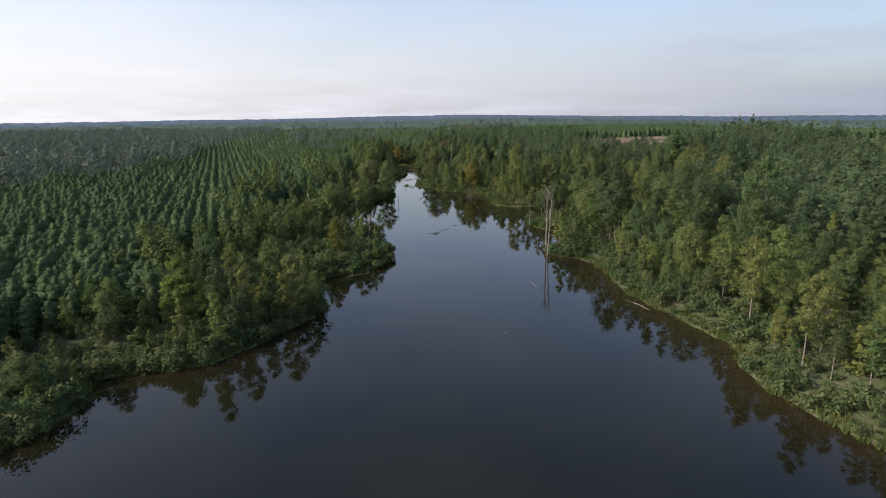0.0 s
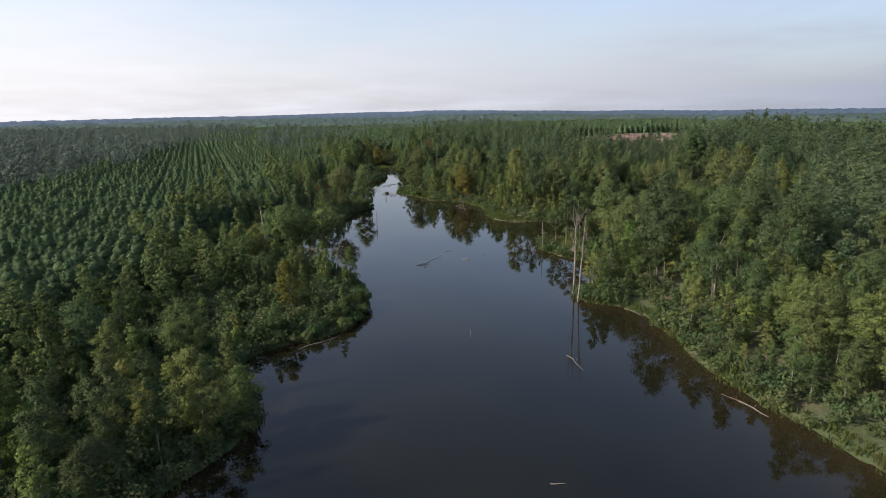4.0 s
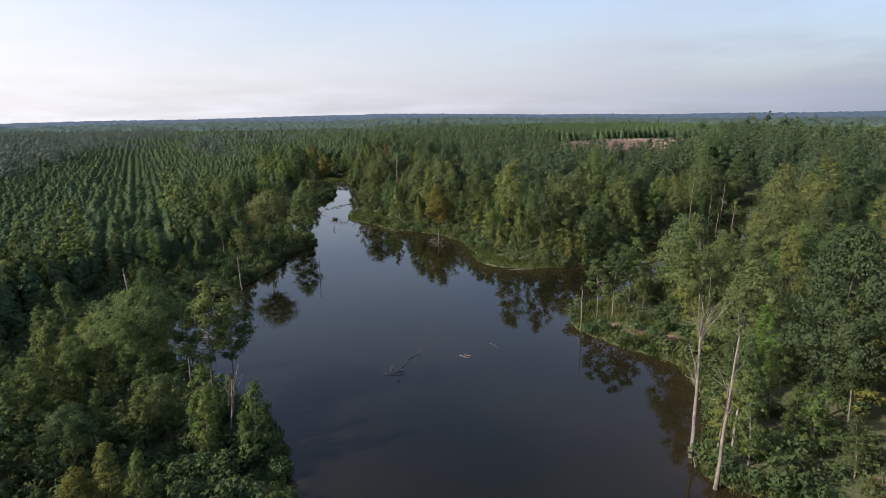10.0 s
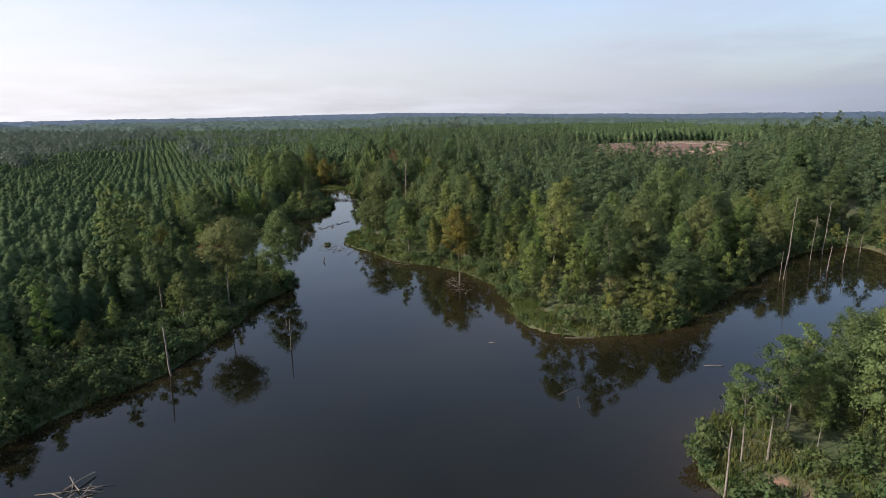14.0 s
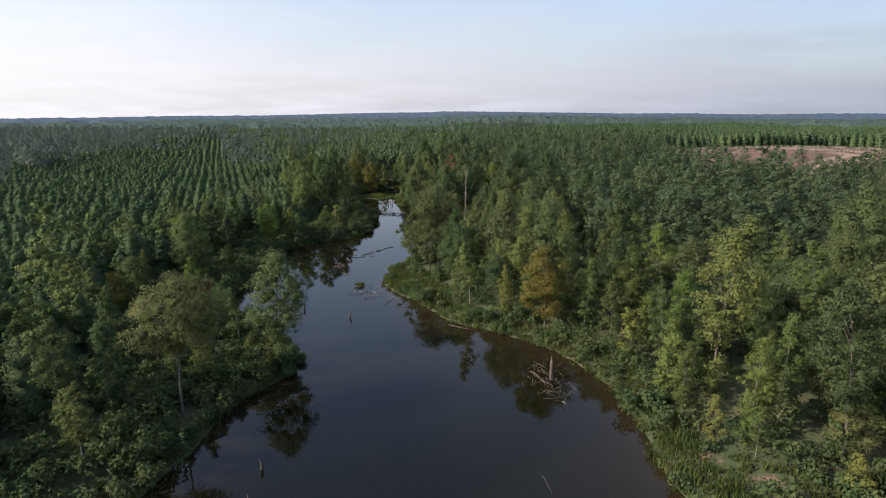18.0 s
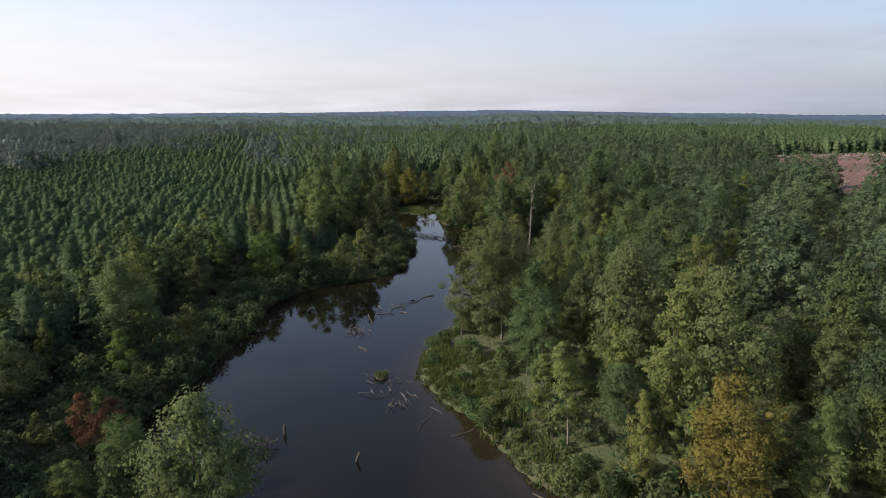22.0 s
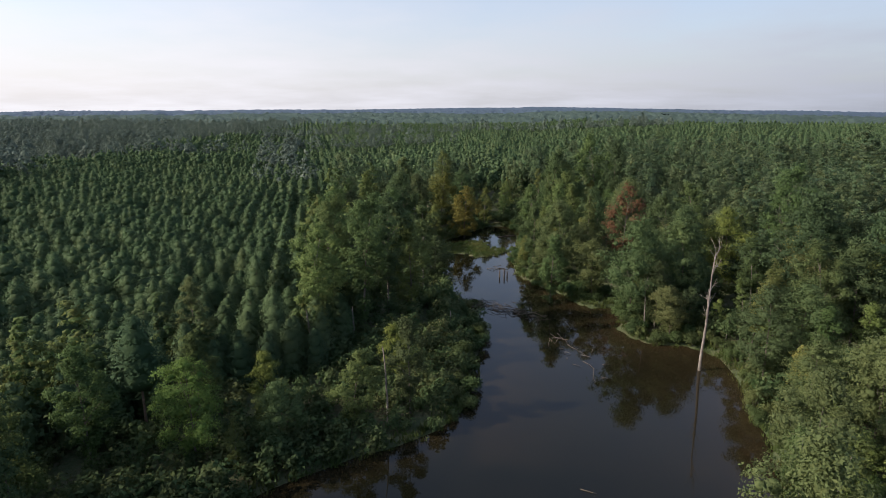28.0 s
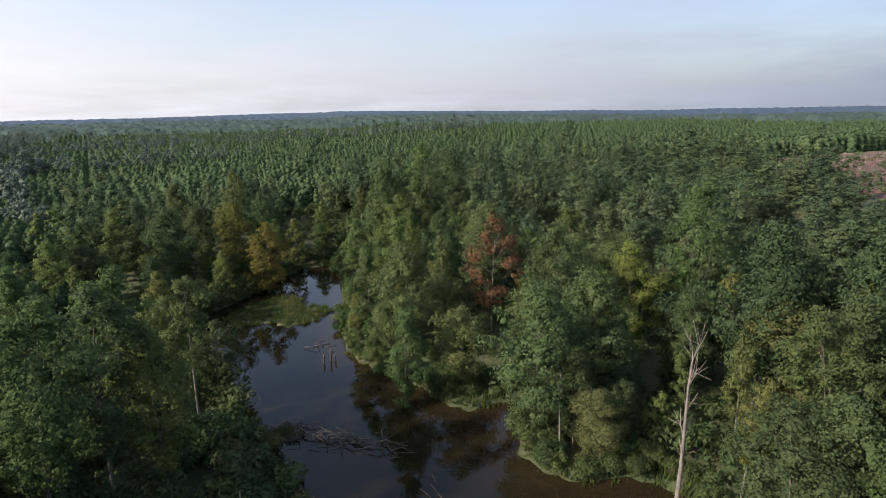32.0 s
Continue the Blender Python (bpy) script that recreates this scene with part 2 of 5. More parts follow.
v2 = math_node(n, l, "ADD", math_node(n, l, "MULTIPLY", s1.outputs["Fac"], 0.5), math_node(n, l, "MULTIPLY", s2.outputs["Fac"], 0.5))
r2 = ramp_node(n, [(0.36, (0.050, 0.055, 0.024)), (0.46, (0.085, 0.050, 0.034)), (0.56, (0.125, 0.062, 0.042)), (0.72, (0.18, 0.100, 0.070))])
l.new(v2, r2.inputs[0])
at = n.new("ShaderNodeAttribute")
at.attribute_name = "cut"
edge = math_node(n, l, "ADD", at.outputs["Fac"], math_node(n, l, "MULTIPLY", math_node(n, l, "SUBTRACT", s2.outputs["Fac"], 0.5), 0.5))
step = n.new("ShaderNodeMapRange")
step.inputs["From Min"].default_value, step.inputs["From Max"].default_value = 0.4, 0.6
l.new(edge, step.inputs["Value"])
tr = n.new("ShaderNodeAttribute")
tr.attribute_name = "track"
sand = n.new("ShaderNodeMix"); sand.data_type = "RGBA"
l.new(math_node(n, l, "MULTIPLY", tr.outputs["Fac"], math_node(n, l, "ADD", s2.outputs["Fac"], 0.2)), sand.inputs["Factor"])
l.new(r2.outputs[0], sand.inputs["A"])
sand.inputs["B"].default_value = (0.42, 0.30, 0.205, 1)
mx = n.new("ShaderNodeMix"); mx.data_type = "RGBA"
l.new(step.outputs[0], mx.inputs["Factor"])
l.new(r.outputs[0], mx.inputs["A"]); l.new(sand.outputs["Result"], mx.inputs["B"])
l.new(mx.outputs["Result"], b.inputs["Base Color"])
b.inputs["Roughness"].default_value = 0.95
bump = n.new("ShaderNodeBump")
bump.inputs["Strength"].default_value, bump.inputs["Distance"].default_value = 0.8, 0.25
l.new(t2.outputs["Fac"], bump.inputs["Height"])
l.new(bump.outputs[0], b.inputs["Normal"])


# ---------------------------------------------------------------- the plan: lake outline
LEFT_BANK = [(-75, -90), (-66, -20), (-58, 30), (-48, 57), (-44, 69), (-47, 76), (-35, 79), (-29, 87), (-23, 98), (-21, 106), (-26, 116), (-27, 125),
             (-16, 132), (-12, 141), (-12, 149), (-15, 163), (-24, 174), (-37, 188), (-43, 201), (-40, 211), (-32, 221), (-27, 236), (-25, 250), (-20, 261),
             (-21, 269), (-28, 278), (-41, 288), (-39, 300), (-39, 318), (-40, 332), (-35, 341), (-27, 347), (-21, 356), (-20, 372), (-21, 383), (-29, 403), (-37, 420), (-38, 435), (-31, 447), (-24, 462)]
RIGHT_BANK = [(-17, 462), (-15, 448), (-16, 424), (-14, 411), (-8, 402), (-3, 394), (1, 394.6), (5.6, 394.2), (2.8, 389.2), (1.1, 385), (1.8, 381), (4.6, 378), (11.5, 377), (13, 371), (12, 360), (10, 346), (2, 332), (-7, 320),
              (-11, 309), (-10, 301), (-3, 291), (3, 280), (11, 274), (17, 268), (22, 257), (23, 245), (22, 236), (27, 228), (38, 226), (49, 230), (70, 247), (90, 264), (106, 274), (122, 276),
              (118, 262), (98, 238), (78, 222), (56, 208), (38, 201), (31, 194), (30, 187), (33, 180), (38, 173), (37, 162), (31, 153), (28, 146), (36, 140), (38, 128), (38, 112), (45, 84), (42, 70), (52, 40), (62, 0), (72, -90)]


def smooth_line(points, steps):
    """Catmull-Rom curve through the points, closed."""
    p = np.array(points, float)
    out = []
    for i in range(len(p)):
        a, b_, c, d = p[i - 1], p[i], p[(i + 1) % len(p)], p[(i + 2) % len(p)]
        for s in np.arange(steps) / steps:
            out.append(0.5 * (2 * b_ + (c - a) * s + (2 * a - 5 * b_ + 4 * c - d) * s * s + (3 * b_ - a - 3 * c + d) * s ** 3))
    return np.array(out)


SHORE = smooth_line(LEFT_BANK + RIGHT_BANK, 4)
SHORE += np.random.default_rng(3).normal(0, 0.28, SHORE.shape)


def inside(poly, q):
    """Which of the points q lie inside the closed line."""
    x, y = q[:, 0], q[:, 1]
    odd = np.zeros(len(q), bool)
    a, b_ = poly, np.roll(poly, -1, 0)
    for (x0, y0), (x1, y1) in zip(a, b_):
        if y0 != y1:
            odd ^= ((y0 > y) != (y1 > y)) & (x < (x1 - x0) * (y - y0) / (y1 - y0) + x0)
    return odd


def distance(poly, q):
    a, b_ = poly, np.roll(poly, -1, 0)
    best = np.full(len(q), 1e18)
    for p0, p1 in zip(a, b_):
        d = p1 - p0
        s = np.clip(((q - p0) @ d) / max(d @ d, 1e-9), 0, 1)
        e = q - p0 - s[:, None] * d
        best = np.minimum(best, (e * e).sum(1))
    return np.sqrt(best)


FIELD_X, FIELD_Y, FIELD_STEP = -330.0, -120.0, 2.0
fgx, fgy = np.arange(FIELD_X, 350, FIELD_STEP), np.arange(FIELD_Y, 800, FIELD_STEP)
fq_ = np.stack(np.meshgrid(fgx, fgy), -1).reshape(-1, 2)
field = distance(SHORE, fq_)
field = np.where(inside(SHORE, fq_), -field, field).reshape(len(fgy), len(fgx))


def from_shore(q):
    """Metres from the water's edge: above 0 on land, below 0 in the lake."""
    q = np.asarray(q, float)
    u, v = (q[:, 0] - FIELD_X) / FIELD_STEP, (q[:, 1] - FIELD_Y) / FIELD_STEP
    box = (u > 0) & (v > 0) & (u < len(fgx) - 1.01) & (v < len(fgy) - 1.01)
    uc, vc = np.clip(u, 0, len(fgx) - 1.01), np.clip(v, 0, len(fgy) - 1.01)
    i, j = uc.astype(int), vc.astype(int)
    a, b_ = uc - i, vc - j
    d = (field[j, i] * (1 - a) + field[j, i + 1] * a) * (1 - b_) + (field[j + 1, i] * (1 - a) + field[j + 1, i + 1] * a) * b_
    out = np.hypot(np.maximum(np.abs(q[:, 0] - 10) - 60, 0), np.maximum(np.abs(q[:, 1] - 190) - 260, 0)) + 60
    return np.where(box, d, out)


WAVES = [(0.021, 0.013, 0.3, 1.0), (-0.011, 0.024, 1.9, 0.8), (0.037, -0.031, 4.0, 0.45), (0.052, 0.047, 2.2, 0.3)]
HILLS = [(0.0021, 0.0016, 0.7, 1.0), (-0.0013, 0.0026, 2.9, 0.9), (0.0043, 0.0011, 4.4, 0.5), (0.0011, 0.0052, 1.3, 0.4), (0.0082, -0.0047, 0.2, 0.2)]


def waves(q, table):
    return sum(h * np.sin(a * q[:, 0] + b_ * q[:, 1] + c) for a, b_, c, h in table)


def ground_height(q, d=None):
    q = np.asarray(q, float)
    d = from_shore(q) if d is None else d
    x, y = q[:, 0], q[:, 1]
    land = np.maximum(d, 0)
    right = 1 / (1 + np.exp(-(x - 5) / 14))
    rise = right * 11 * (1 - np.exp(-np.maximum(land - 6, 0) / 90)) + (1 - right) * 6.5 * (1 - np.exp(-np.maximum(land - 4, 0) / 60))
    bank = 0.55 * (1 - np.exp(-land / 2.0)) + 0.1
    small = waves(q, WAVES) * 0.55 * np.clip(land / 25, 0, 1)
    r = np.hypot(x, y - 200)
    far = np.clip((r - 500) / 2600, 0, 1)
    way = x / np.maximum(y - 100, 200)
    hills = far * (9 + 5 * waves(q, HILLS) - 26 * np.clip((way - 0.12) / 0.4, 0, 1) - 15 * np.clip((-way - 0.25) / 0.3, 0, 1) - 16 * np.clip((-way - 0.8) / 0.2, 0, 1))
    knoll = 7.5 * np.exp(-((x - 175) ** 2 + (y - 455) ** 2) / 9000)
    knoll = knoll + 1.0 * np.exp(-((x - 210) ** 2 + (y - 1205) ** 2) / 5000)
    z = bank + rise + small + hills + knoll
    marsh = np.clip(1.05 - np.hypot((x + 27) / 8.5, (y - 434) / 8.0) + 0.1 * np.sin(1.1 * x + 0.6 * y) + 0.22 * np.sin(0.45 * x - 0.3 * y + 1.0), 0, 0.5)
    d = np.where(marsh > 0.1, 0.1, d)
    z = np.where((land <= 0) & (marsh > 0.1), 0.12, z)
    return np.where(d > 0, z, np.maximum(d * 0.35, -2.2) - 0.08)


CUT = smooth_line([(110, 366), (146, 382), (192, 421), (255, 500), (250, 545), (190, 535), (135, 522), (110, 470), (102, 415)], 5)


BARE = np.array([(38, 184, 2.4), (42, 180, 2.0), (35.5, 187.5, 1.5), (31, 234, 2.2), (27, 239, 2.0), (44, 143, 1.6), (-19, 136, 2.5), (22, 252, 2.0), (-6, 303, 2.0)])


def bare_earth(q):
    """1 on the trodden bare spots along the banks."""
    return np.clip(1.25 - np.min(np.linalg.norm(q[:, None] - BARE[None, :, :2], axis=2) / BARE[None, :, 2], axis=1), 0, 0.62)


def cut_over(q):
    """1 inside the felled area, 0 well outside it."""
    q = np.asarray(q, float)
    near = (np.abs(q[:, 0] - 175) < 130) & (np.abs(q[:, 1] - 450) < 150)
    out = np.zeros(len(q))
    if near.any():
        d = distance(CUT, q[near])
        out[near] = np.clip(0.5 + np.where(inside(CUT, q[near]), d, -d) / 12, 0, 1)
    return out


def mesh_object(name, verts, faces, mats, parent=None, smooth=False, index=None, normals=None):
    """A mesh object from arrays: faces all have the same number of corners."""
    me = bpy.data.meshes.new(name)
    verts, faces = np.asarray(verts, np.float32), np.asarray(faces, np.int32)
    k = faces.shape[1]
    me.vertices.add(len(verts)); me.loops.add(faces.size); me.polygons.add(len(faces))
    me.vertices.foreach_set("co", verts.ravel())
    me.loops.foreach_set("vertex_index", faces.ravel())
    me.polygons.foreach_set("loop_start", np.arange(0, faces.size, k, dtype=np.int32))
    me.polygons.foreach_set("use_smooth", np.full(len(faces), smooth))
    for m in mats:
        me.materials.append(m)
    if index is not None:
        me.polygons.foreach_set("material_index", np.asarray(index, np.int32))
    me.update(calc_edges=True)
    if normals is not None:
        # leaves take the soft shading of the bough that they sit on
        me.attributes.new("custom_normal", "FLOAT_VECTOR", "POINT").data.foreach_set("vector", np.asarray(normals, np.float32).ravel())
    ob = new(name, me)
    ob.parent = parent
    return ob


def graded(lo, hi, step, reach, growth):
    """Even steps from lo to hi, then growing ones out to reach on both sides."""
    mid = list(np.arange(lo, hi + 0.01, step))
    for sign, edge in ((-1, lo), (1, hi)):
        s, p = step, edge
        while abs(p) < reach:
            s *= growth
            p += sign * s
            mid.append(p)
    return np.array(sorted(mid))


# ---------------------------------------------------------------- ground, water
gx, gy = graded(-58, 126, 1.6, 4700, 1.09), graded(40, 470, 1.6, 4700, 1.09)
gq = np.stack(np.meshgrid(gx, gy), -1).reshape(-1, 2)
gd = from_shore(gq)
gz = ground_height(gq, gd)
iy, ix = np.meshgrid(np.arange(len(gy) - 1), np.arange(len(gx) - 1), indexing="ij")
base = (iy * len(gx) + ix).ravel()
quads = np.stack([base, base + 1, base + 1 + len(gx), base + len(gx)], 1)
ground = mesh_object("ground", np.column_stack([gq, gz]), quads, [ground_mat], smooth=True)
layer = ground.data.attributes.new("cut", "FLOAT", "POINT")
near_ = (np.abs(gq[:, 0]) < 70) & (gq[:, 1] > 90) & (gq[:, 1] < 330)
cut_ = cut_over(gq)
cut_[near_] = np.maximum(cut_[near_], bare_earth(gq[near_]))
layer.data.foreach_set("value", cut_.astype(np.float32))
track = np.array([(132, 392), (150, 415), (170, 428), (176, 446), (160, 470), (166, 496), (172, 497), (168, 470), (184, 446), (177, 424), (154, 410), (136, 390)], float)
layer = ground.data.attributes.new("track", "FLOAT", "POINT")
sandy = np.clip(1.2 - distance(track, gq) / 2.6, 0, 0.8)
sandy[near_] = np.maximum(sandy[near_], 0.6 * bare_earth(gq[near_]))
layer.data.foreach_set("value", sandy.astype(np.float32))
tagged(ground, "wooded land with leaf litter and a felled red-brown patch", "ground", kind="structure")

wx, wy = np.linspace(-80, 130, 85), np.linspace(-95, 470, 226)
wq = np.stack(np.meshgrid(wx, wy), -1).reshape(-1, 2)
iy, ix = np.meshgrid(np.arange(225), np.arange(84), indexing="ij")
base = (iy * 85 + ix).ravel()
water = mesh_object("water", np.column_stack([wq, np.zeros(len(wq))]), np.stack([base, base + 1, base + 86, base + 85], 1), [water_mat])
layer = water.data.attributes.new("shallow", "FLOAT", "POINT")
layer.data.foreach_set("value", np.clip(np.exp(from_shore(wq) / np.where((wq[:, 1] > 345) & (wq[:, 0] > -19), 7.0, np.where(wq[:, 0] > -10, 4.5, 1.6))), 0, 1).astype(np.float32))
tagged(water, "still dark brown lake water mirroring the banks", "water", kind="structure")


# ---------------------------------------------------------------- growing trees
def unit(v):
    return v / np.maximum(np.linalg.norm(v, axis=-1, keepdims=True), 1e-9)


def leaves(rng, centres, normals, size, ragged=0.35, rough=1.3):
    """One small three-cornered spray of leaves at each centre, facing roughly along its normal."""
    k = len(centres)
    nrm = unit(unit(normals) + rng.normal(0, 0.48 if rough > 0.5 else 0.3, (k, 3)))
    u = unit(np.cross(nrm, rng.normal(0, 1, (k, 3))))
    w = np.cross(nrm, u)
    s = size * rng.uniform(0.6, 1.35, (k, 1))
    corners = []
    for i in range(3):
        ang = i * 2.094 + rng.uniform(-ragged, ragged, (k, 1))
        rad = s * rng.uniform(0.6, 1.15, (k, 1))
        corners.append(centres + rad * (np.cos(ang) * u + np.sin(ang) * w) + nrm * rng.normal(0, 0.06, (k, 1)) * s)
    v = np.stack(corners, 1)
    soft = unit(unit(normals) + rough * nrm)
    face = np.cross(v[:, 1] - v[:, 0], v[:, 2] - v[:, 0])
    back = (face * soft).sum(1) < 0
    v[back] = v[back][:, ::-1]
    return v.reshape(-1, 3), np.arange(3 * k).reshape(-1, 3), np.repeat(soft, 3, 0)


def tube(points, radii, sides=6):
    """A tapered limb through the points, as triangles."""
    p = np.asarray(points, float)
    d = unit(np.gradient(p, axis=0))
    side = unit(np.cross(d, [0.31, 0.2, 0.93] if abs(d[0][2]) < 0.9 else [1.0, 0.13, 0.0]))
    up = np.cross(d, side)
    a = np.arange(sides) * 2 * math.pi / sides
    r = np.asarray(radii, float)[:, None, None]
    v = p[:, None] + r * (np.cos(a)[None, :, None] * side[:, None] + np.sin(a)[None, :, None] * up[:, None])
    f = []
    for i in range(len(p) - 1):
        for j in range(sides):
            q0, q1 = i * sides + j, i * sides + (j + 1) % sides
            f += [(q0, q1, q1 + sides), (q0, q1 + sides, q0 + sides)]
    e = (len(p) - 1) * sides
    f += [(e, e + j, e + j + 1) for j in range(1, sides - 1)]
    return v.reshape(-1, 3), np.array(f)


def join(pieces):
    vs, fs, at_ = [], [], 0
    for v, f in pieces:
        vs.append(v); fs.append(f + at_); at_ += len(v)
    return np.concatenate(vs), np.concatenate(fs)


def cores(centres, radii):
    """Small closed cores of inner foliage that stop light from shining through a crown."""
    t = (1 + 5 ** 0.5) / 2
    v = unit(np.array([(-1, t, 0), (1, t, 0), (-1, -t, 0), (1, -t, 0), (0, -1, t), (0, 1, t), (0, -1, -t), (0, 1, -t), (t, 0, -1), (t, 0, 1), (-t, 0, -1), (-t, 0, 1)]))
    f = np.array([(0, 11, 5), (0, 5, 1), (0, 1, 7), (0, 7, 10), (0, 10, 11), (1, 5, 9), (5, 11, 4), (11, 10, 2), (10, 7, 6), (7, 1, 8),
                  (3, 9, 4), (3, 4, 2), (3, 2, 6), (3, 6, 8), (3, 8, 9), (4, 9, 5), (2, 4, 11), (6, 2, 10), (8, 6, 7), (9, 8, 1)])
    k = len(centres)
    vs = centres[:, None] + v[None] * np.asarray(radii)[:, None, None] * [1, 1, 0.8]
    return vs.reshape(-1, 3), (f[None] + 12 * np.arange(k)[:, None, None]).reshape(-1, 3), np.tile(v, (k, 1))


def with_cores(crown, core):
    v, f, nv = crown
    return np.concatenate([v, core[0]]), np.concatenate([f, core[1] + len(v)]), np.concatenate([nv, core[2]])


def broadleaf(seed, height, clear, radius, lobes, count, size, lean=0.4, lobe_r=(0.24, 0.52), wood=True, column=0, wide=0.42, rough=0.6, up=0.2, pad=30):
    """A broad-leaved tree: a full crown of leaf sprays on many overlapping boughs, and trunk with limbs. wide: where up the crown it is broadest."""
    rng = np.random.default_rng(seed)
    bend = rng.normal(0, lean, 2)

    def axis(z):
        s = z / height
        return np.array([bend[0] * s * s * 2, bend[1] * s * s * 2, z])
    cents, rads = [], []
    for i in range(lobes):
        s = (i + rng.uniform(0.05, 0.95)) / lobes
        prof = math.sin(math.pi * s ** (math.log(0.5) / math.log(wide))) ** 0.62 * 0.86 + 0.14
        lr = radius * rng.uniform(*lobe_r) * (0.62 + 0.38 * prof)
        z = clear + lr * 0.7 + (height - clear - lr * 1.5) * s
        a = i * 2.39996 + rng.uniform(-0.6, 0.6)
        rr = max(0.0, radius * prof * rng.uniform(0.55, 1.22) - lr * 0.75)
        cents.append(axis(z) + [rr * math.cos(a), rr * math.sin(a), 0])
        rads.append(lr)
    for i in range(column):
        z = clear * (0.15 + 0.85 * i / max(column, 1))
        cents.append(axis(z) + [rng.normal(0, 0.2), rng.normal(0, 0.2), 0]); rads.append(radius * 0.26)
    cents, rads = np.array(cents), np.array(rads)
    mid = np.array([axis(height * 0.5)[0], axis(height * 0.5)[1], clear + (height - clear) * 0.45])
    # rounded clumps of foliage over every bough, then sprays on the upper side of every clump
    pads = max(2 * len(cents), int(count / pad))
    which = rng.choice(len(cents), pads, p=rads ** 2 / (rads ** 2).sum())
    way = rng.normal(0, 1, (pads, 3))
    way[:, 2] = way[:, 2] * 0.85 + 0.3
    out = cents[which] - mid
    out[:, 2] *= 0.55
    way = unit(unit(way) + 0.6 * unit(out))
    pc = cents[which] + way * (rads[which] * rng.uniform(0.45, 1.12, pads))[:, None] * [1, 1, 0.9]
    pr = radius * 0.135 * rng.uniform(0.55, 1.6, pads) + 0.1
    on = rng.integers(0, pads, count)
    off = unit(rng.normal(0, 1, (count, 3)))
    under = (off[:, 2] < -0.15) & (rng.uniform(0, 1, count) < 0.65)
    off[under, 2] *= -1
    c = pc[on] + off * (pr[on] * rng.uniform(0.5, 1.12, count))[:, None] * [1, 1, 0.72]
    face = 0.5 * way[on] + 0.9 * off + 0.35 * unit(out[on]) + [0, 0, up]
    crown = with_cores(leaves(rng, c, face, size, rough=rough), cores(cents, rads * 0.34))
    if not wood:
        return crown, None
    zs = np.linspace(-0.4, height * 0.8, 7)
    r0 = 0.0078 * height + 0.035
    parts = [tube([axis(z) for z in zs], r0 * (1 - 0.88 * np.linspace(0, 1, 7)), 7)]
    for i in range(0, len(cents) - column, 3):
        z0 = max(clear * 0.8, cents[i][2] - rng.uniform(1.5, 3.0))
        p0, p1 = axis(min(z0, height * 0.75)), cents[i]
        parts.append(tube([p0, (p0 + p1) / 2 + [0, 0, rng.uniform(-0.1, 0.3)], p1], [r0 * 0.3, r0 * 0.18, 0.02], 4))
    return crown, join(parts)


def pine(seed, height, radius, count, size, whorls=11, clear=0.6, wood=True, rough=0.45):
    """A young pine: a pointed crown of upturned needle tufts in whorls."""
    rng = np.random.default_rng(seed)
    s = rng.uniform(0, 1, count) ** 0.8
    lev = np.floor(s * whorls) / whorls + rng.uniform(0, 0.85, count) / whorls
    prof = np.clip(1 - lev ** 2.4, 0, 1) ** 0.85 * (0.85 + 0.15 * np.minimum(lev / 0.15, 1)) + 0.04
    arms = rng.integers(0, 6, count) * 1.047 + np.floor(lev * whorls) * 0.55 + rng.normal(0, 0.3, count)
    rr = radius * prof * rng.uniform(0.15, 1.1, count) ** 0.5 * (1 + 0.1 * np.sin(arms * 3 + np.floor(lev * whorls) * 2.4))
    z = clear + (height - clear) * lev + 0.22 * rr
    c = np.stack([rr * np.cos(arms), rr * np.sin(arms), z], 1)
    nrm = np.stack([np.cos(arms), np.sin(arms), 0.55 + 0.7 * lev], 1)
    at = np.linspace(0.04, 0.86, 5)
    core = cores(np.column_stack([0 * at, 0 * at, clear + (height - clear) * at + 0.1]), radius * 0.72 * np.clip(1 - at ** 2.4, 0.05, 1) ** 0.85)
    crown = with_cores(leaves(rng, c, nrm, size * (0.7 + 0.5 * (1 - lev))[:, None], 0.6, rough), core)
    if not wood:
        return crown, None
    zs = np.linspace(-0.3, height * 0.97, 5)
    return crown, tube([(0, 0, q) for q in zs], (0.012 * height + 0.02) * (1.03 - np.linspace(0, 1, 5)), 6)


def shrub(seed, height, radius, count, size, wood=True):
    rng = np.random.default_rng(seed)
    k = 7
    ang = np.arange(k) * 2.4 + rng.uniform(0, 1, k)
    rr = radius * rng.uniform(0.1, 0.75, k)
    cents = np.stack([rr * np.cos(ang), rr * np.sin(ang), height * rng.uniform(0.35, 0.78, k)], 1)
    rads = np.minimum(radius * rng.uniform(0.35, 0.6, k), cents[:, 2] * 0.95)
    which = rng.choice(k, count, p=rads ** 2 / (rads ** 2).sum())
    way = rng.normal(0, 1, (count, 3)); way[:, 2] += 0.3
    way = unit(way)
    c = cents[which] + way * (rads[which] * rng.uniform(0.5, 1.15, count))[:, None]
    c[:, 2] = np.maximum(c[:, 2], 0.08)
    crown = leaves(rng, c, way + [0, 0, 0.4], size)
    if not wood:
        return crown, None
    parts = [tube([(0, 0, -0.3), cents[i] * [0.5, 0.5, 0.55], cents[i]], [0.05, 0.035, 0.012], 4) for i in range(k)]
    return crown, join(parts)


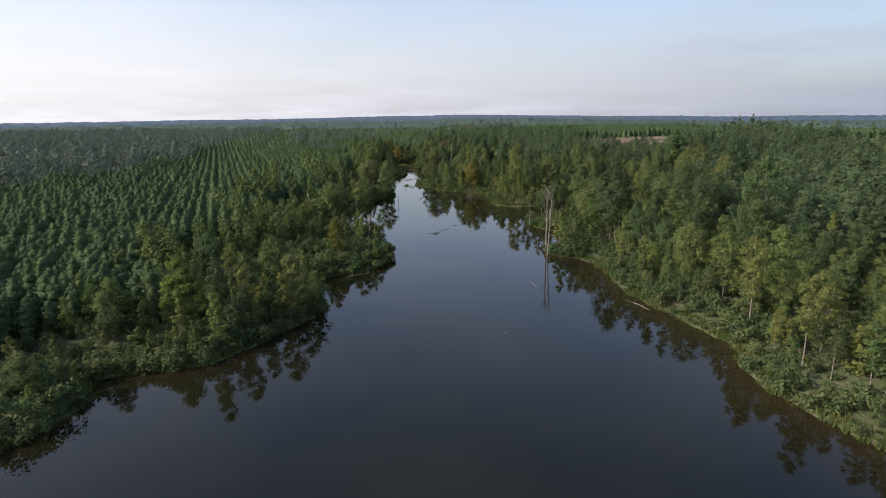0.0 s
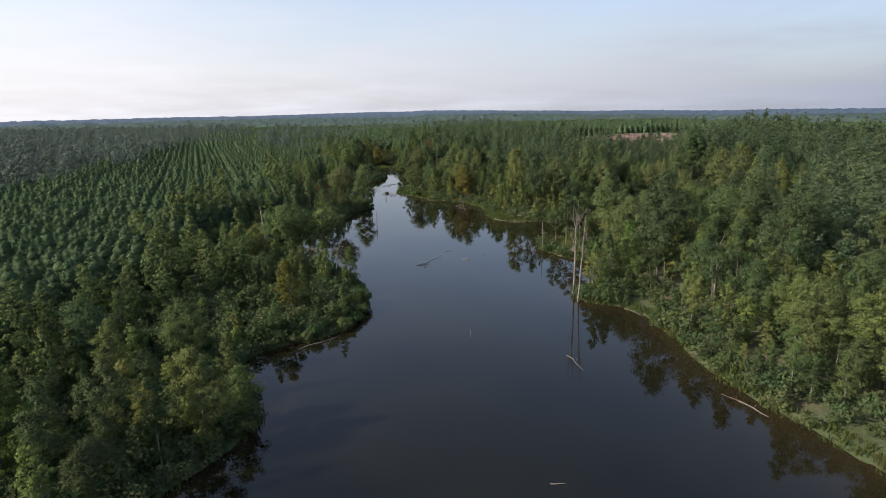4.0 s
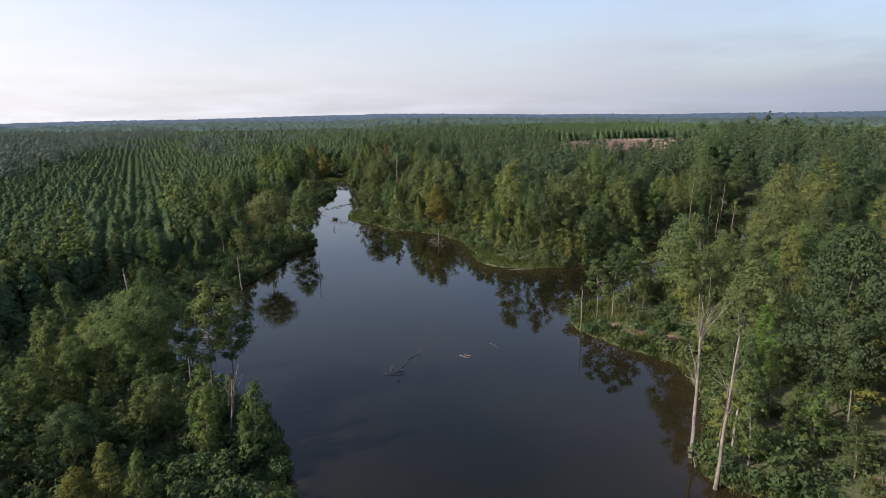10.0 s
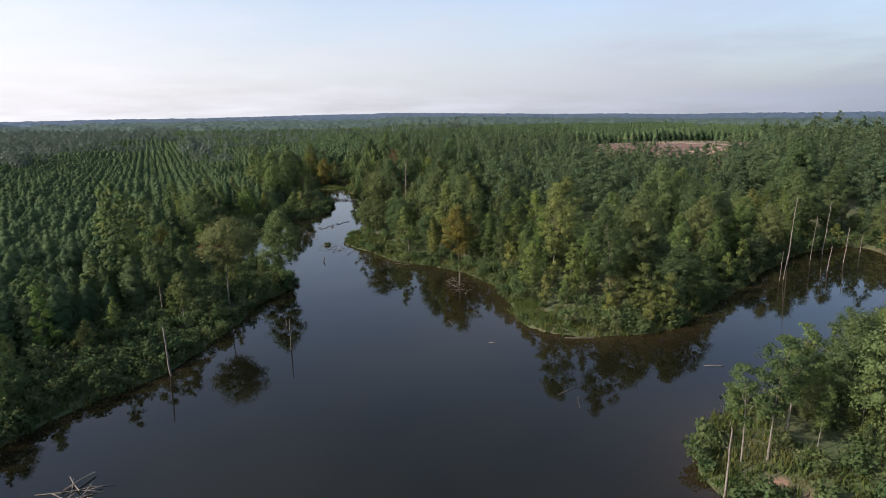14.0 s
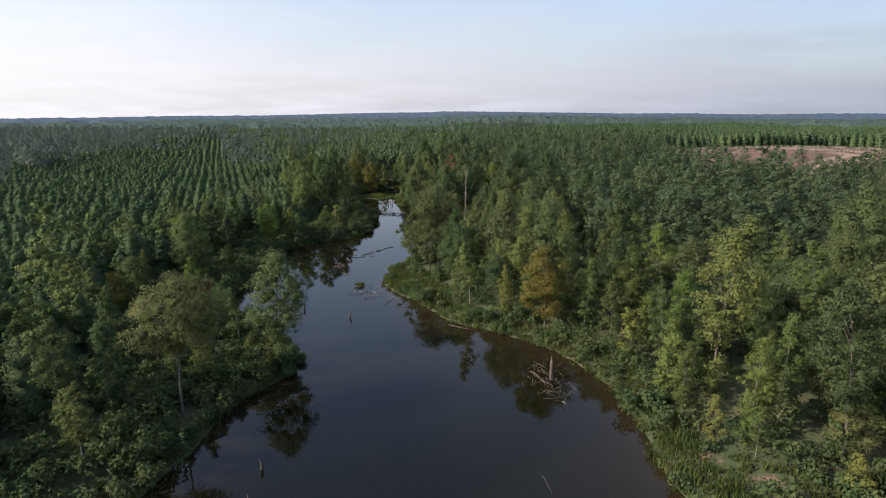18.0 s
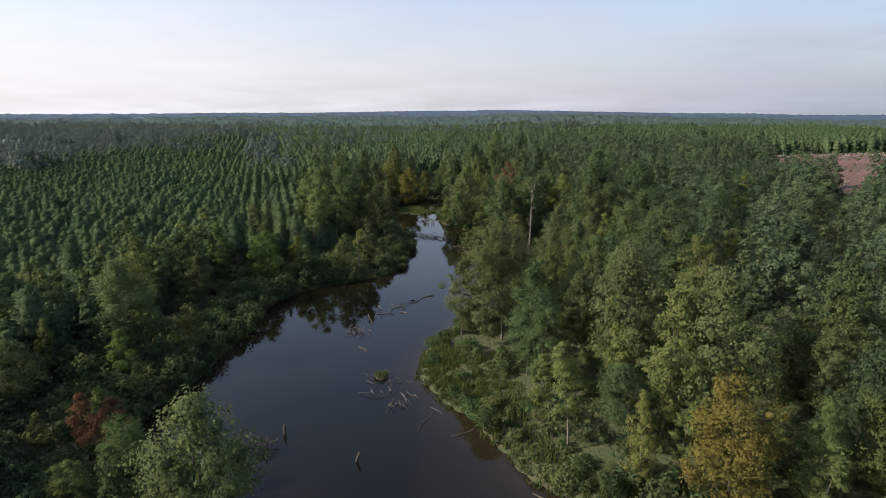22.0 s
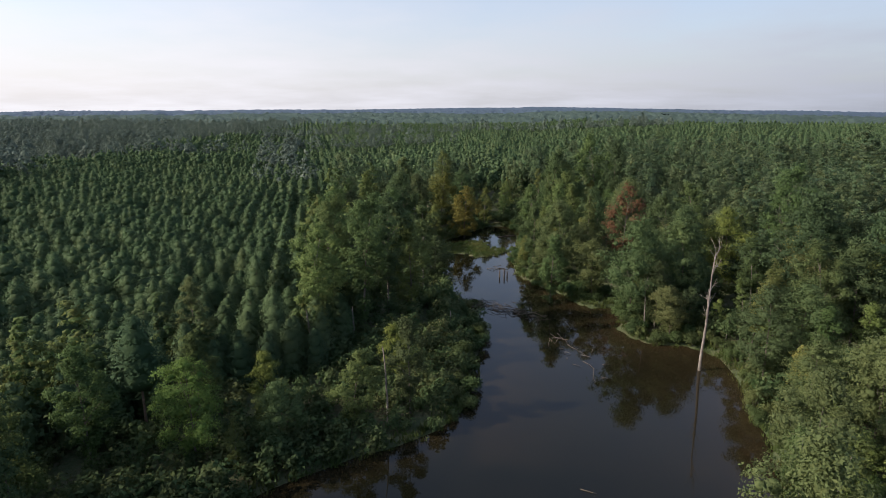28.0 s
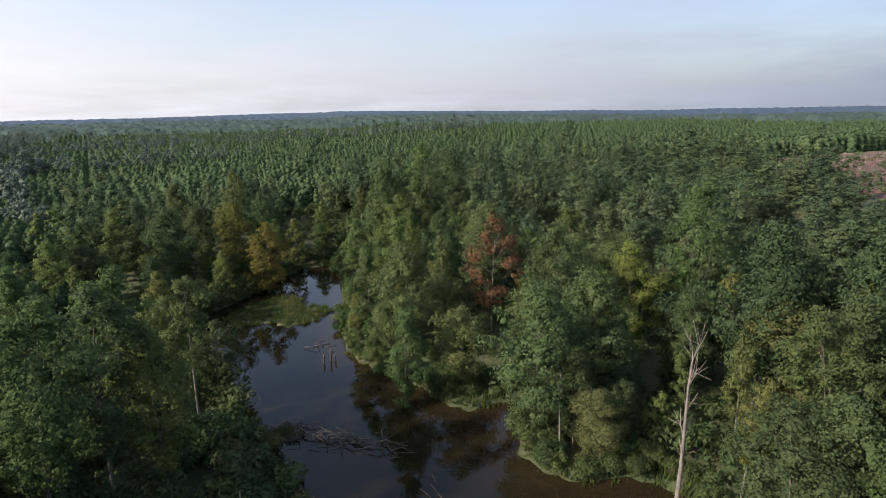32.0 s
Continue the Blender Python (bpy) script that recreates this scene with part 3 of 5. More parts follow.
def dead_tree(seed, x, y, height, base_r, limbs, reach, lean=(0, 0), broken=0.35, wood_m=None, label="tall bleached dead tree standing at the water's edge", z=None):
    """A bare dead trunk with broken limbs: the trunk and every limb are parts."""
    rng = np.random.default_rng(seed)
    wood_m = wood_m or dead_wood
    root = new("dead_tree")
    root.location = (x, y, float(ground_height(np.array([(x, y)]))[0]) if z is None else z)
    zs = np.linspace(-0.8, height, 9)
    wob = np.cumsum(rng.normal(0, 0.005 * height, (9, 2)), 0)
    pts = [np.array([wob[i][0] + lean[0] * max(zs[i], 0) / height, wob[i][1] + lean[1] * max(zs[i], 0) / height, zs[i]]) for i in range(9)]
    r = base_r * (1 - (1 - broken) * np.linspace(0, 1, 9)) * np.array([1.35] + [1.0] * 8)
    spike = pts[-1] + [rng.normal(0, 0.1), rng.normal(0, 0.1), base_r * 2.5]
    v, f = join([tube(pts, r, 8), tube([pts[-1] - [0, 0, 0.1], spike], [base_r * broken * 0.9, 0.02], 5)])
    mesh_object("trunk", v, f, [wood_m], root, smooth=True)
    for k in range(limbs):
        i = int(rng.integers(4, 9))
        a = rng.uniform(0, 6.28)
        ln = reach * rng.uniform(0.35, 1.0)
        d = unit(np.array([math.cos(a), math.sin(a), rng.uniform(1.5, 4.2)]))
        p1 = pts[i] + d * ln * 0.5
        p2 = p1 + (d + [rng.normal(0, 0.3), rng.normal(0, 0.3), 0.35]) * ln * 0.5
        arms = [tube([pts[i], p1, p2], [r[i] * 0.5, r[i] * 0.32, 0.02], 5)]
        for _ in range(2 if ln > reach * 0.6 else 0):
            arms.append(tube([p1, p1 + (d * 0.7 + rng.normal(0, 0.5, 3)) * ln * 0.45], [r[i] * 0.25, 0.015], 4))
        v, f = join(arms)
        mesh_object("limb", v, f, [wood_m], root, smooth=True)
    return tagged(root, label, "dead tree", "dead trees")


def make_tree(name, crown, wood_, leaf_m, bark_m, label, category, group):
    """A standing plant: an empty at its foot, trunk and crown under it."""
    root = new(name)
    root.empty_display_size = 0.5
    t = mesh_object("trunk" if category != "shrub" else "stem", wood_[0], wood_[1], [bark_m], root, smooth=True)
    mesh_object("crown", crown[0], crown[1], [leaf_m], root, smooth=True, normals=crown[2])
    return tagged(root, label, category, group)


def place(q, turn, scale, tall=1.0, sink=0.15):
    z = float(ground_height(np.array([q]))[0]) if len(q) == 2 else q[2]
    return Matrix.Translation((q[0], q[1], z - sink)) @ Matrix.Rotation(turn, 4, "Z") @ Matrix.Diagonal((scale, scale, scale * tall, 1))


def scatter(rng, box, spacing, keep):
    """Uneven grid of points in the box (x0, x1, y0, y1), where keep(points) holds."""
    x0, x1, y0, y1 = box
    q = np.stack(np.meshgrid(np.arange(x0, x1, spacing), np.arange(y0, y1, spacing)), -1).reshape(-1, 2)
    q = q + rng.uniform(-0.42, 0.42, q.shape) * spacing
    return q[keep(q)]


def strewn(name, groups, mats, label, category):
    """One object of many plants: groups of (template, places, material index); a place is x, y, z, turn, scale, tall."""
    vs, fs, ns, idx, at_ = [], [], [], [], 0
    soft = len(groups[0][0]) == 3
    for shape, pl, mi in groups:
        if len(pl) == 0:
            continue
        v, f = shape[0], shape[1]
        pl = np.asarray(pl, float)
        c, s = np.cos(pl[:, 3])[:, None], np.sin(pl[:, 3])[:, None]
        sc = pl[:, 4][:, None]
        x = (v[None, :, 0] * c - v[None, :, 1] * s) * sc + pl[:, 0][:, None]
        y = (v[None, :, 0] * s + v[None, :, 1] * c) * sc + pl[:, 1][:, None]
        z = v[None, :, 2] * sc * pl[:, 5][:, None] + pl[:, 2][:, None]
        vs.append(np.stack([x, y, z], -1).reshape(-1, 3))
        if soft:
            nv = shape[2]
            ns.append(np.stack([nv[None, :, 0] * c - nv[None, :, 1] * s, nv[None, :, 0] * s + nv[None, :, 1] * c, nv[None, :, 2] + 0 * c], -1).reshape(-1, 3))
        fs.append((f[None] + (np.arange(len(pl)) * len(v))[:, None, None] + at_).reshape(-1, 3))
        idx.append(np.full(len(pl) * len(f), mi))
        at_ += len(pl) * len(v)
    ob = mesh_object(name, np.concatenate(vs), np.concatenate(fs), mats, index=np.concatenate(idx), smooth=soft, normals=np.concatenate(ns) if soft else None)
    return tagged(ob, label, category, kind="stuff")


def places(rng, q, lo, hi, sink=0.15, tall=(0.9, 1.15)):
    z = ground_height(q) - sink
    k = len(q)
    return np.column_stack([q, z, rng.uniform(0, 6.283, k), rng.uniform(lo, hi, k), rng.uniform(*tall, k)])


rng = np.random.default_rng(11)

# ---------------------------------------------------------------- trees standing singly near the water
def shade_of(q):
    """Trees stay lower in front of the felled patch."""
    q = np.asarray(q, float)
    d = distance(CUT, q)
    return np.where((d < 50) & (q[:, 1] > 392) & (q[:, 0] < 150), 0.8, np.where(d < 24, 0.88, 1.0))


BROAD = [broadleaf(100 + i, h, c, r, lb, int(k * 2.9), 0.122, column=col, wide=w) for i, (h, c, r, lb, k, col, w) in enumerate([
    (15, 1.2, 3.3, 30, 4400, 0, 0.42), (13, 0.9, 3.5, 28, 4300, 0, 0.45), (16, 4.5, 3.1, 26, 4000, 5, 0.5), (12, 0.8, 3.0, 24, 3700, 0, 0.40), (14, 1.5, 4.0, 32, 4700, 0, 0.5), (15, 3.0, 2.7, 26, 3900, 4, 0.45)])]
SLIM = [broadleaf(140 + i, h, c, r, lb, int(k * 2.5), 0.118, column=col, wide=w, lobe_r=(0.36, 0.62)) for i, (h, c, r, lb, k, col, w) in enumerate([
    (15, 4.6, 2.1, 16, 2800, 0, 0.45), (13, 2.2, 1.9, 18, 2600, 0, 0.38), (17, 6.5, 2.4, 18, 3000, 0, 0.55), (11, 0.6, 1.9, 18, 2300, 0, 0.36), (9, 0.4, 1.7, 16, 1900, 0, 0.38)])]
SPREAD = [broadleaf(160 + i, h, c, r, lb, int(k * 2.9), 0.124, wide=w) for i, (h, c, r, lb, k, w) in enumerate([(13, 1.5, 4.2, 32, 4600, 0.52), (15, 2.2, 4.3, 34, 4800, 0.55), (11, 1.0, 3.6, 26, 3900, 0.5)])]
YOUNG = [broadleaf(180 + i, h, c, r, lb, int(k * 2.2), 0.118, wide=w, lobe_r=(0.36, 0.62)) for i, (h, c, r, lb, k, w) in enumerate([(7.5, 0.3, 1.9, 16, 1900, 0.4), (6.0, 0.2, 2.0, 14, 1700, 0.42), (8.5, 0.5, 1.7, 16, 1900, 0.36), (5.0, 0.1, 1.7, 12, 1400, 0.45)])]
CONE = [broadleaf(190 + i, h, c, r, lb, int(k * 1.9), 0.118, wide=w, lobe_r=(0.34, 0.56), lean=0.2) for i, (h, c, r, lb, k, w) in enumerate([(14, 1.2, 2.5, 26, 4800, 0.26), (12, 0.8, 2.4, 24, 4300, 0.24), (15, 2.0, 2.3, 26, 4600, 0.3), (10, 0.5, 2.1, 20, 3500, 0.24)])]
leaf_sweet = leaf_material("leaf_mid_green", [(0.18, (0.065, 0.095, 0.034)), (0.5, (0.108, 0.141, 0.047)), (0.95, (0.188, 0.199, 0.059))])
KINDS = []
for name, shapes, leaf_m, bark_m, label, group in (("broadleaf_tree", BROAD, leaf_green, bark, "green broad-leaved tree in full leaf on the bank", "bank trees"),
                                   ("slender_tree", SLIM, leaf_green, pale_bark, "slender green hardwood tree crowded on the bank", "slender bank trees"),
                                   ("spreading_tree", SPREAD, leaf_dark, bark, "broad spreading green hardwood tree behind the bank", "spreading trees"),
                                   ("young_tree", YOUNG, leaf_young, bark, "young bushy green tree filling the wood's edge", "young trees"),
                                   ("conical_tree", CONE, leaf_sweet, pale_bark, "pointed mid-green hardwood tree in the mixed strip", "conical trees")):
    KINDS.append(([make_tree(name, c, w, leaf_m, bark_m, label, "tree", group) for c, w in shapes], [False] * len(shapes)))


def put(ms, was, i, m):
    """The first use moves the master itself, later ones copy it."""
    if was[i]:
        return copy_thing(ms[i], m)
    was[i] = True
    ms[i].matrix_basis = m
    return ms[i]


# trees that stand out: x, y, height, kind, leaf, label
VINE = "tall tree with a vine-clad trunk above the pines"
SCRUB = "bright green young tree standing out of dark scrub"
BANK = "mid-green tree standing clear of the scrub on the bank"
SPECIAL = [
    (-53.1, 330.2, 12, 0, leaf_sweet, BANK), (-52.5, 337.8, 13, 5, leaf_sweet, BANK), (-45.7, 344.7, 12, 5, leaf_sweet, BANK), (-46.3, 379.0, 15, 8, leaf_sweet, BANK), (-57.3, 319.2, 11, 4, leaf_sweet, BANK),
    (-40.9, 366.1, 18, 8, leaf_green, VINE), (-37.4, 376.0, 21, 2, leaf_green, VINE), (-34.5, 379.5, 20, 2, leaf_dark, VINE), (-31.5, 383, 17, 5, leaf_green, VINE), (-52.6, 356.3, 13, 9, leaf_dark, VINE),
    (-26.2, 353, 11.5, 5, leaf_green, SCRUB), (-31.7, 350, 9, 3, leaf_green, SCRUB), (-40.6, 348, 8.5, 3, leaf_bright, SCRUB), (-44.4, 341, 11, 4, leaf_bright, SCRUB), (-55.8, 345.2, 6, 3, leaf_green, SCRUB), (-29, 361, 7.5, 3, leaf_bright, SCRUB),
    (-53.7, 308.5, 12, 5, leaf_green, VINE), (-53.1, 326.3, 13, 3, leaf_green, SCRUB), (-49, 322, 11, 5, leaf_green, VINE), (-47.5, 297, 7, 3, leaf_bright, SCRUB),
    (-29.0, 248.2, 17.2, 6, leaf_dark, "large pale green tree with a bare grey trunk on the point"),
    (5.5, 411, 18, 10, leaf_rust, "tree turned rust red among green ones"), (17.3, 275, 14, 4, leaf_olive, "broad tree turning olive brown on the bank"),
    (-48.5, 225, 10.5, 9, leaf_bright, "yellow-green tree at the pine edge"), (-29, 446, 15, 1, leaf_olive, "tree turning yellow at the creek"), (-36, 452, 16, 1, leaf_olive, "tree turning yellow at the creek"),
    (33, 262, 13, 5, leaf_bright, "yellow-green tree catching the sun"), (-47.6, 269.5, 10, 4, leaf_olive, "broad tree turning olive brown on the bank"), (36, 323, 13, 9, leaf_bright, "yellow-green tree catching the sun"), (38.3, 273, 5, 3, leaf_olive, "low bushy tree turning pale brown"), (30.2, 275, 13, 4, leaf_young, "fresh green full-crowned tree on the bank"), (59, 372, 15, 9, leaf_bright, "yellow-green tree catching the sun"), (-38.7, 242.5, 13, 8, leaf_green, "tall thin tree with an airy crown over the bank"), (-46, 249.5, 12.5, 8, leaf_green, "tall thin tree with an airy crown over the bank"), (-33.2, 236.5, 10, 7, leaf_green, "tall thin tree with an airy crown over the bank"), (-35.5, 246, 12, 5, leaf_dark, "tall thin tree with an airy crown over the bank"), (-45.4, 383.7, 19, 2, leaf_green, "tall tree with a vine-clad trunk above the pines"), (-37.8, 389.5, 19.5, 2, leaf_green, "tall tree with a vine-clad trunk above the pines"), (-32, 397.5, 16, 8, leaf_green, "tall thin tree with an airy crown over the bank"), (-50, 402, 17, 5, leaf_green, "tall tree with a vine-clad trunk above the pines"), (43, 160, 12, 5, leaf_bright, "yellow-green tree catching the sun"), (38, 283, 14, 5, leaf_bright, "yellow-green tree catching the sun"),
    (37, 190.6, 13.2, 8, leaf_green, "slim tree with a bare stem on the grassy point"), (41.5, 194, 13.2, 8, leaf_green, "slim tree with a bare stem on the grassy point"), (34.4, 190.9, 10.6, 8, leaf_green, "slim tree with a bare stem on the grassy point"),
    (-22.8, 166.8, 16.4, 8, leaf_green, "tall tree with a bare pale stem by the water"), (-30, 167.4, 15.6, 6, leaf_green, "tall tree with a bare pale stem by the water"), (-21, 169.5, 15, 8, leaf_green, "tall tree with a bare pale stem by the water"), (-26.5, 171, 14, 7, leaf_green, "tall tree with a bare pale stem by the water"),
    (-39, 281, 7, 3, leaf_rust, "small tree turned rust red on the bank"), (-43, 283, 6, 3, leaf_rust, "small tree turned rust red on the bank"), (22, 402, 15, 1, leaf_bright, "yellow-green tree catching the sun"),
    (-41, 92, 12, 3, leaf_bright, "yellow-green tree catching the sun"), (-24, 140, 10, 3, leaf_olive, "broad tree turning olive brown on the bank"), (-9, 396, 14, 5, leaf_green, "slim light green tree at the creek"),
    (0.5, 314, 18, 6, leaf_green, "large pale green tree leaning over the water"), (-5.5, 314.5, 12.5, 10, leaf_green, "large pale green tree leaning over the water")]
BROAD.append(broadleaf(170, 17, 8.0, 5.0, 38, 17000, 0.125, wide=0.5))
BROAD.append(broadleaf(171, 13, 5.2, 2.3, 18, 5600, 0.12, wide=0.55))
BROAD.append(broadleaf(172, 15, 5.6, 2.9, 17, 5600, 0.135, wide=0.55, lobe_r=(0.26, 0.5)))
BROAD.append(broadleaf(173, 13, 0.6, 2.4, 24, 8000, 0.12, wide=0.24, lean=0.1))
BROAD.append(broadleaf(174, 14, 3.0, 3.2, 24, 4600, 0.125, wide=0.5, lobe_r=(0.2, 0.4)))
for x, y, h, k, leaf_m, label in SPECIAL:
    crown, wood_ = BROAD[k]
    ob = make_tree("broadleaf_tree", crown, wood_, leaf_m, pale_bark if k in (6, 7, 8) else bark, label, "tree", "bank trees")
    ob.matrix_basis = place((x, y), x * 1.7 + y, h / (15, 13, 16, 12, 14, 15, 17, 13, 15, 13, 14)[k])
special_q = np.array([(a[0], a[1]) for a in SPECIAL])


def bank_points(spacing, lo, hi_right, hi_left, seed):
    r = np.random.default_rng(seed)
    q = scatter(r, (-66, 130, 52, 500), spacing, lambda p: (lambda d: (d > lo) & (d < np.where((p[:, 0] > -8) | (p[:, 1] > 430), hi_right, hi_left)))(from_shore(p)))
    return q[np.min(np.linalg.norm(q[:, None] - special_q[None], axis=2), axis=1) > 2.6]


OPEN = np.array([(37, 184, 6.5), (36, 189, 6.0), (28, 236, 3.6), (33, 233, 3.6), (-8, 301, 4.5), (-6, 305, 4.5), (-2, 304, 4.2), (-1, 297, 3.5), (25, 241, 3.2), (37, 196, 5.0), (36, 150, 3.0), (43, 142, 2.2), (41, 180, 5.0), (2.5, 402, 3.2)])


def openness(q):
    """Below 1 on the open grassy spots of the banks."""
    return np.min(np.linalg.norm(q[:, None] - OPEN[None, :, :2], axis=2) / OPEN[None, :, 2], axis=1)


def margin(q):
    """How far the trees stay back from the water."""
    return np.where((q[:, 0] > -12) & (q[:, 0] < 36) & (q[:, 1] > 214) & (q[:, 1] < 312), 4.6, np.where((q[:, 0] > 24) & (q[:, 1] > 96) & (q[:, 1] < 160), 1.8, np.where((q[:, 0] > 24) & (q[:, 1] < 200), 2.6, 1.2)))


bank_q = bank_points(4.3, 1.0, 32, 22, 21)
bank_q = bank_q[from_shore(bank_q) > margin(bank_q)]
bank_q = bank_q[(openness(bank_q) > 1.0) & (cut_over(bank_q) < 0.2)]
keep_ = np.where((bank_q[:, 0] > -8) | (bank_q[:, 1] < 186), 0.9, 0.34)
keep_[(bank_q[:, 0] < -8) & (bank_q[:, 1] > 402) & (bank_q[:, 1] < 450)] = 0.75
# open scrub with few trees on the western bank, and the clear water side of the large pale tree
keep_[(bank_q[:, 0] < -19) & (bank_q[:, 1] > 316) & (bank_q[:, 1] < 402)] = 0.03
keep_[np.hypot(bank_q[:, 0] + 27.5, (bank_q[:, 1] - 244) * 0.8) < 8] = 0.0
keep_[np.hypot((bank_q[:, 0] - 3.5) * 1.2, (bank_q[:, 1] - 407) * 0.8) < 5] = 0.0
bank_q = bank_q[rng.uniform(0, 1, len(bank_q)) < keep_]
nearness = np.abs(bank_q[:, 0] + 3) + np.where(bank_q[:, 1] < 90, 25, 0) + rng.uniform(0, 10, len(bank_q))
order = np.argsort(nearness)
single_q, rest_q = bank_q[order[:1290]], bank_q[order[1290:]]
count = [0, 0, 0, 0, 0]
for q in single_q:
    left = q[0] < -8 and q[1] < 430
    odds = np.array([0.16, 0.22, 0.06, 0.32, 0.24] if left else [0.22, 0.34 if from_shore(q[None])[0] < 12 else 0.18, 0.20, 0.16, 0.18])
    odds = np.where(np.array(count) >= 298, 0.0, odds)
    k = int(rng.choice(5, p=odds / odds.sum()))
    low_point = left and 122 < q[1] < 153
    if low_point:
        k = 3 if rng.uniform() < 0.75 or count[4] >= 298 else 4
    count[k] += 1
    # tall stems stand right at the water on the wide eastern bank
    if q[0] > 24 and q[1] < 165 and from_shore(q[None])[0] < 7 and count[1] < 297:
        count[k] -= 1
        k = 1
        count[1] += 1
    sc = rng.uniform(0.6, 0.92) if rng.uniform() < 0.5 else rng.uniform(0.92, 1.24)
    if left:
        sc *= (0.8 if q[1] > 84 else 0.5) * (0.72 if low_point else 1.0) * (0.65 if 186 < q[1] < 236 else 1.0)
    if k != 3:
        sc *= float(shade_of(q[None])[0])
    put(*KINDS[k], int(rng.integers(0, len(KINDS[k][0]))), place(q, rng.uniform(0, 6.28), sc, rng.uniform(0.9, 1.12)))

# ---------------------------------------------------------------- woodland behind them
MID = [broadleaf(200 + i, h, c, r, 24, 1700, 0.24, wood=False, rough=0.5, pad=24)[0] for i, (h, c, r) in enumerate([(15, 2, 3.3), (13, 2, 3.5), (16, 4, 2.7), (12, 2, 3.2), (14, 2, 2.2)])]
PINE_MID = [pine(240 + i, h, r, 300, 0.30, wood=False, rough=0.3)[0] for i, (h, r) in enumerate([(7.4, 2.1), (6.8, 2.0), (8.0, 2.2)])]
PINE_LOW = [pine(250 + i, h, r, 34, 0.8, whorls=6, wood=False, rough=0.15)[0] for i, (h, r) in enumerate([(7.4, 2.75), (7.9, 2.8)])]


def woods_near(q):
    d = from_shore(q)
    tip = (q[:, 0] > 131) & (d > 4) & (d <= 31) & (q[:, 1] > 50)
    return tip | (d > 31) & (d < 75) & (q[:, 1] > 52) & ((q[:, 0] > -5) | ((q[:, 1] > 440) & (d < 45))) & (cut_over(q) < 0.2)


lq = scatter(rng, (-72, -10, 55, 470), 4.0, lambda q: (lambda d: (d > 21) & (d < np.where((q[:, 1] > 104) & (q[:, 1] < 178), 34, 24)))(from_shore(q)))
nq = np.concatenate([lq, rest_q])
pick = rng.integers(0, 5, len(nq))


def wood_places(q, lo, hi):
    p = places(rng, q, lo, hi)
    p[:, 4] *= shade_of(q) * np.where((q[:, 0] < -8) & (q[:, 1] < 192), 0.66, 1.0)
    return p


strewn("mixed_strip", [(MID[k], wood_places(nq[pick == k], 0.62, 1.18), 0) for k in range(5)], [leaf_strip], "dense green mixed broad-leaved strip behind the bank", "woods")


def gather(shapes, pl):
    """Several plants in one mesh: the shape of a stand that repeats through a wood."""
    vs, fs, ns, at_ = [], [], [], 0
    for (v, f, nv), (x, y, turn, sc, tall) in zip(shapes, pl):
        c, s_ = math.cos(turn), math.sin(turn)
        r = np.array([[c, -s_, 0], [s_, c, 0], [0, 0, 1]])
        vs.append((v * [sc, sc, sc * tall]) @ r.T + [x, y, 0]); ns.append(nv @ r.T); fs.append(f + at_)
        at_ += len(v)
    return np.concatenate(vs), np.concatenate(fs), np.concatenate(ns)


def stands(name, shapes, mats, spots, label, category, scale=None):
    """A wood of repeating stands: one thing, its stands under it."""
    root = new(name)
    root.empty_display_size = 2
    made = []
    zs = ground_height(spots[:, :2]) - 0.3
    for k, (x, y, turn) in enumerate(spots):
        if k < len(shapes):
            ob = mesh_object("stand", shapes[k][0], shapes[k][1], mats, root, smooth=True, normals=shapes[k][2])
            made.append(ob.data)
        else:
            ob = new("stand", made[int(rng.integers(0, len(made)))])
            ob.parent = root
        sc = 1.0 if scale is None else float(scale[k])
        ob.matrix_basis = Matrix.Translation((x, y, zs[k])) @ Matrix.Rotation(turn, 4, "Z") @ Matrix.Diagonal((1, 1, sc, 1))
    return tagged(root, label, category, kind="stuff")


def wood_stand(seed, count, size):
    r = np.random.default_rng(seed)
    trees, pl = [], []
    for gx_ in (-5.0, 0.0, 5.0):
        for gy_ in (-5.0, 0.0, 5.0):
            if r.uniform() < 0.1:
                continue
            h, c, rad = [(15, 2, 3.1), (13, 2, 3.4), (16, 4, 2.6), (12, 2, 3.0), (14, 2, 2.2), (10, 1, 2.6)][int(r.integers(0, 6))]
            trees.append(broadleaf(int(r.integers(1000, 99999)), h, c, rad, 22, count, size, wood=False, rough=0.5, up=0.25, pad=17)[0])
            pl.append((gx_ + r.normal(0, 0.9), gy_ + r.normal(0, 0.9), 0.0, r.uniform(0.66, 1.2), r.uniform(0.88, 1.14)))
    return gather(trees, pl)


WOODS = [wood_stand(900 + i, 2700, 0.185) for i in range(7)]
WOODS_BACK = [wood_stand(920 + i, 1700, 0.235) for i in range(5)]
wq = scatter(rng, (-60, 190, 40, 530), 13.4, woods_near)
stands("woodland", WOODS, [leaf_green_wood], np.column_stack([wq, rng.uniform(0, 6.283, len(wq))]), "dense green mixed broad-leaved woodland", "woods", shade_of(wq))
sq_ = scatter(rng, (-125, 150, -70, 54), 13.4, lambda q: (from_shore(q) > 7) & (from_shore(q) < 62))
stands("woodland_at_start", WOODS, [leaf_green_wood], np.column_stack([sq_, rng.uniform(0, 6.283, len(sq_))]), "green woodland on both banks where the lake is widest", "woods", np.where(sq_[:, 0] < 0, 0.62, 0.9))
hq = scatter(rng, (40, 250, 0, 545), 13.4, lambda q: (from_shore(q) >= 75) & (cut_over(q) < 0.1) & (q[:, 1] < 536) & (q[:, 0] < 240))
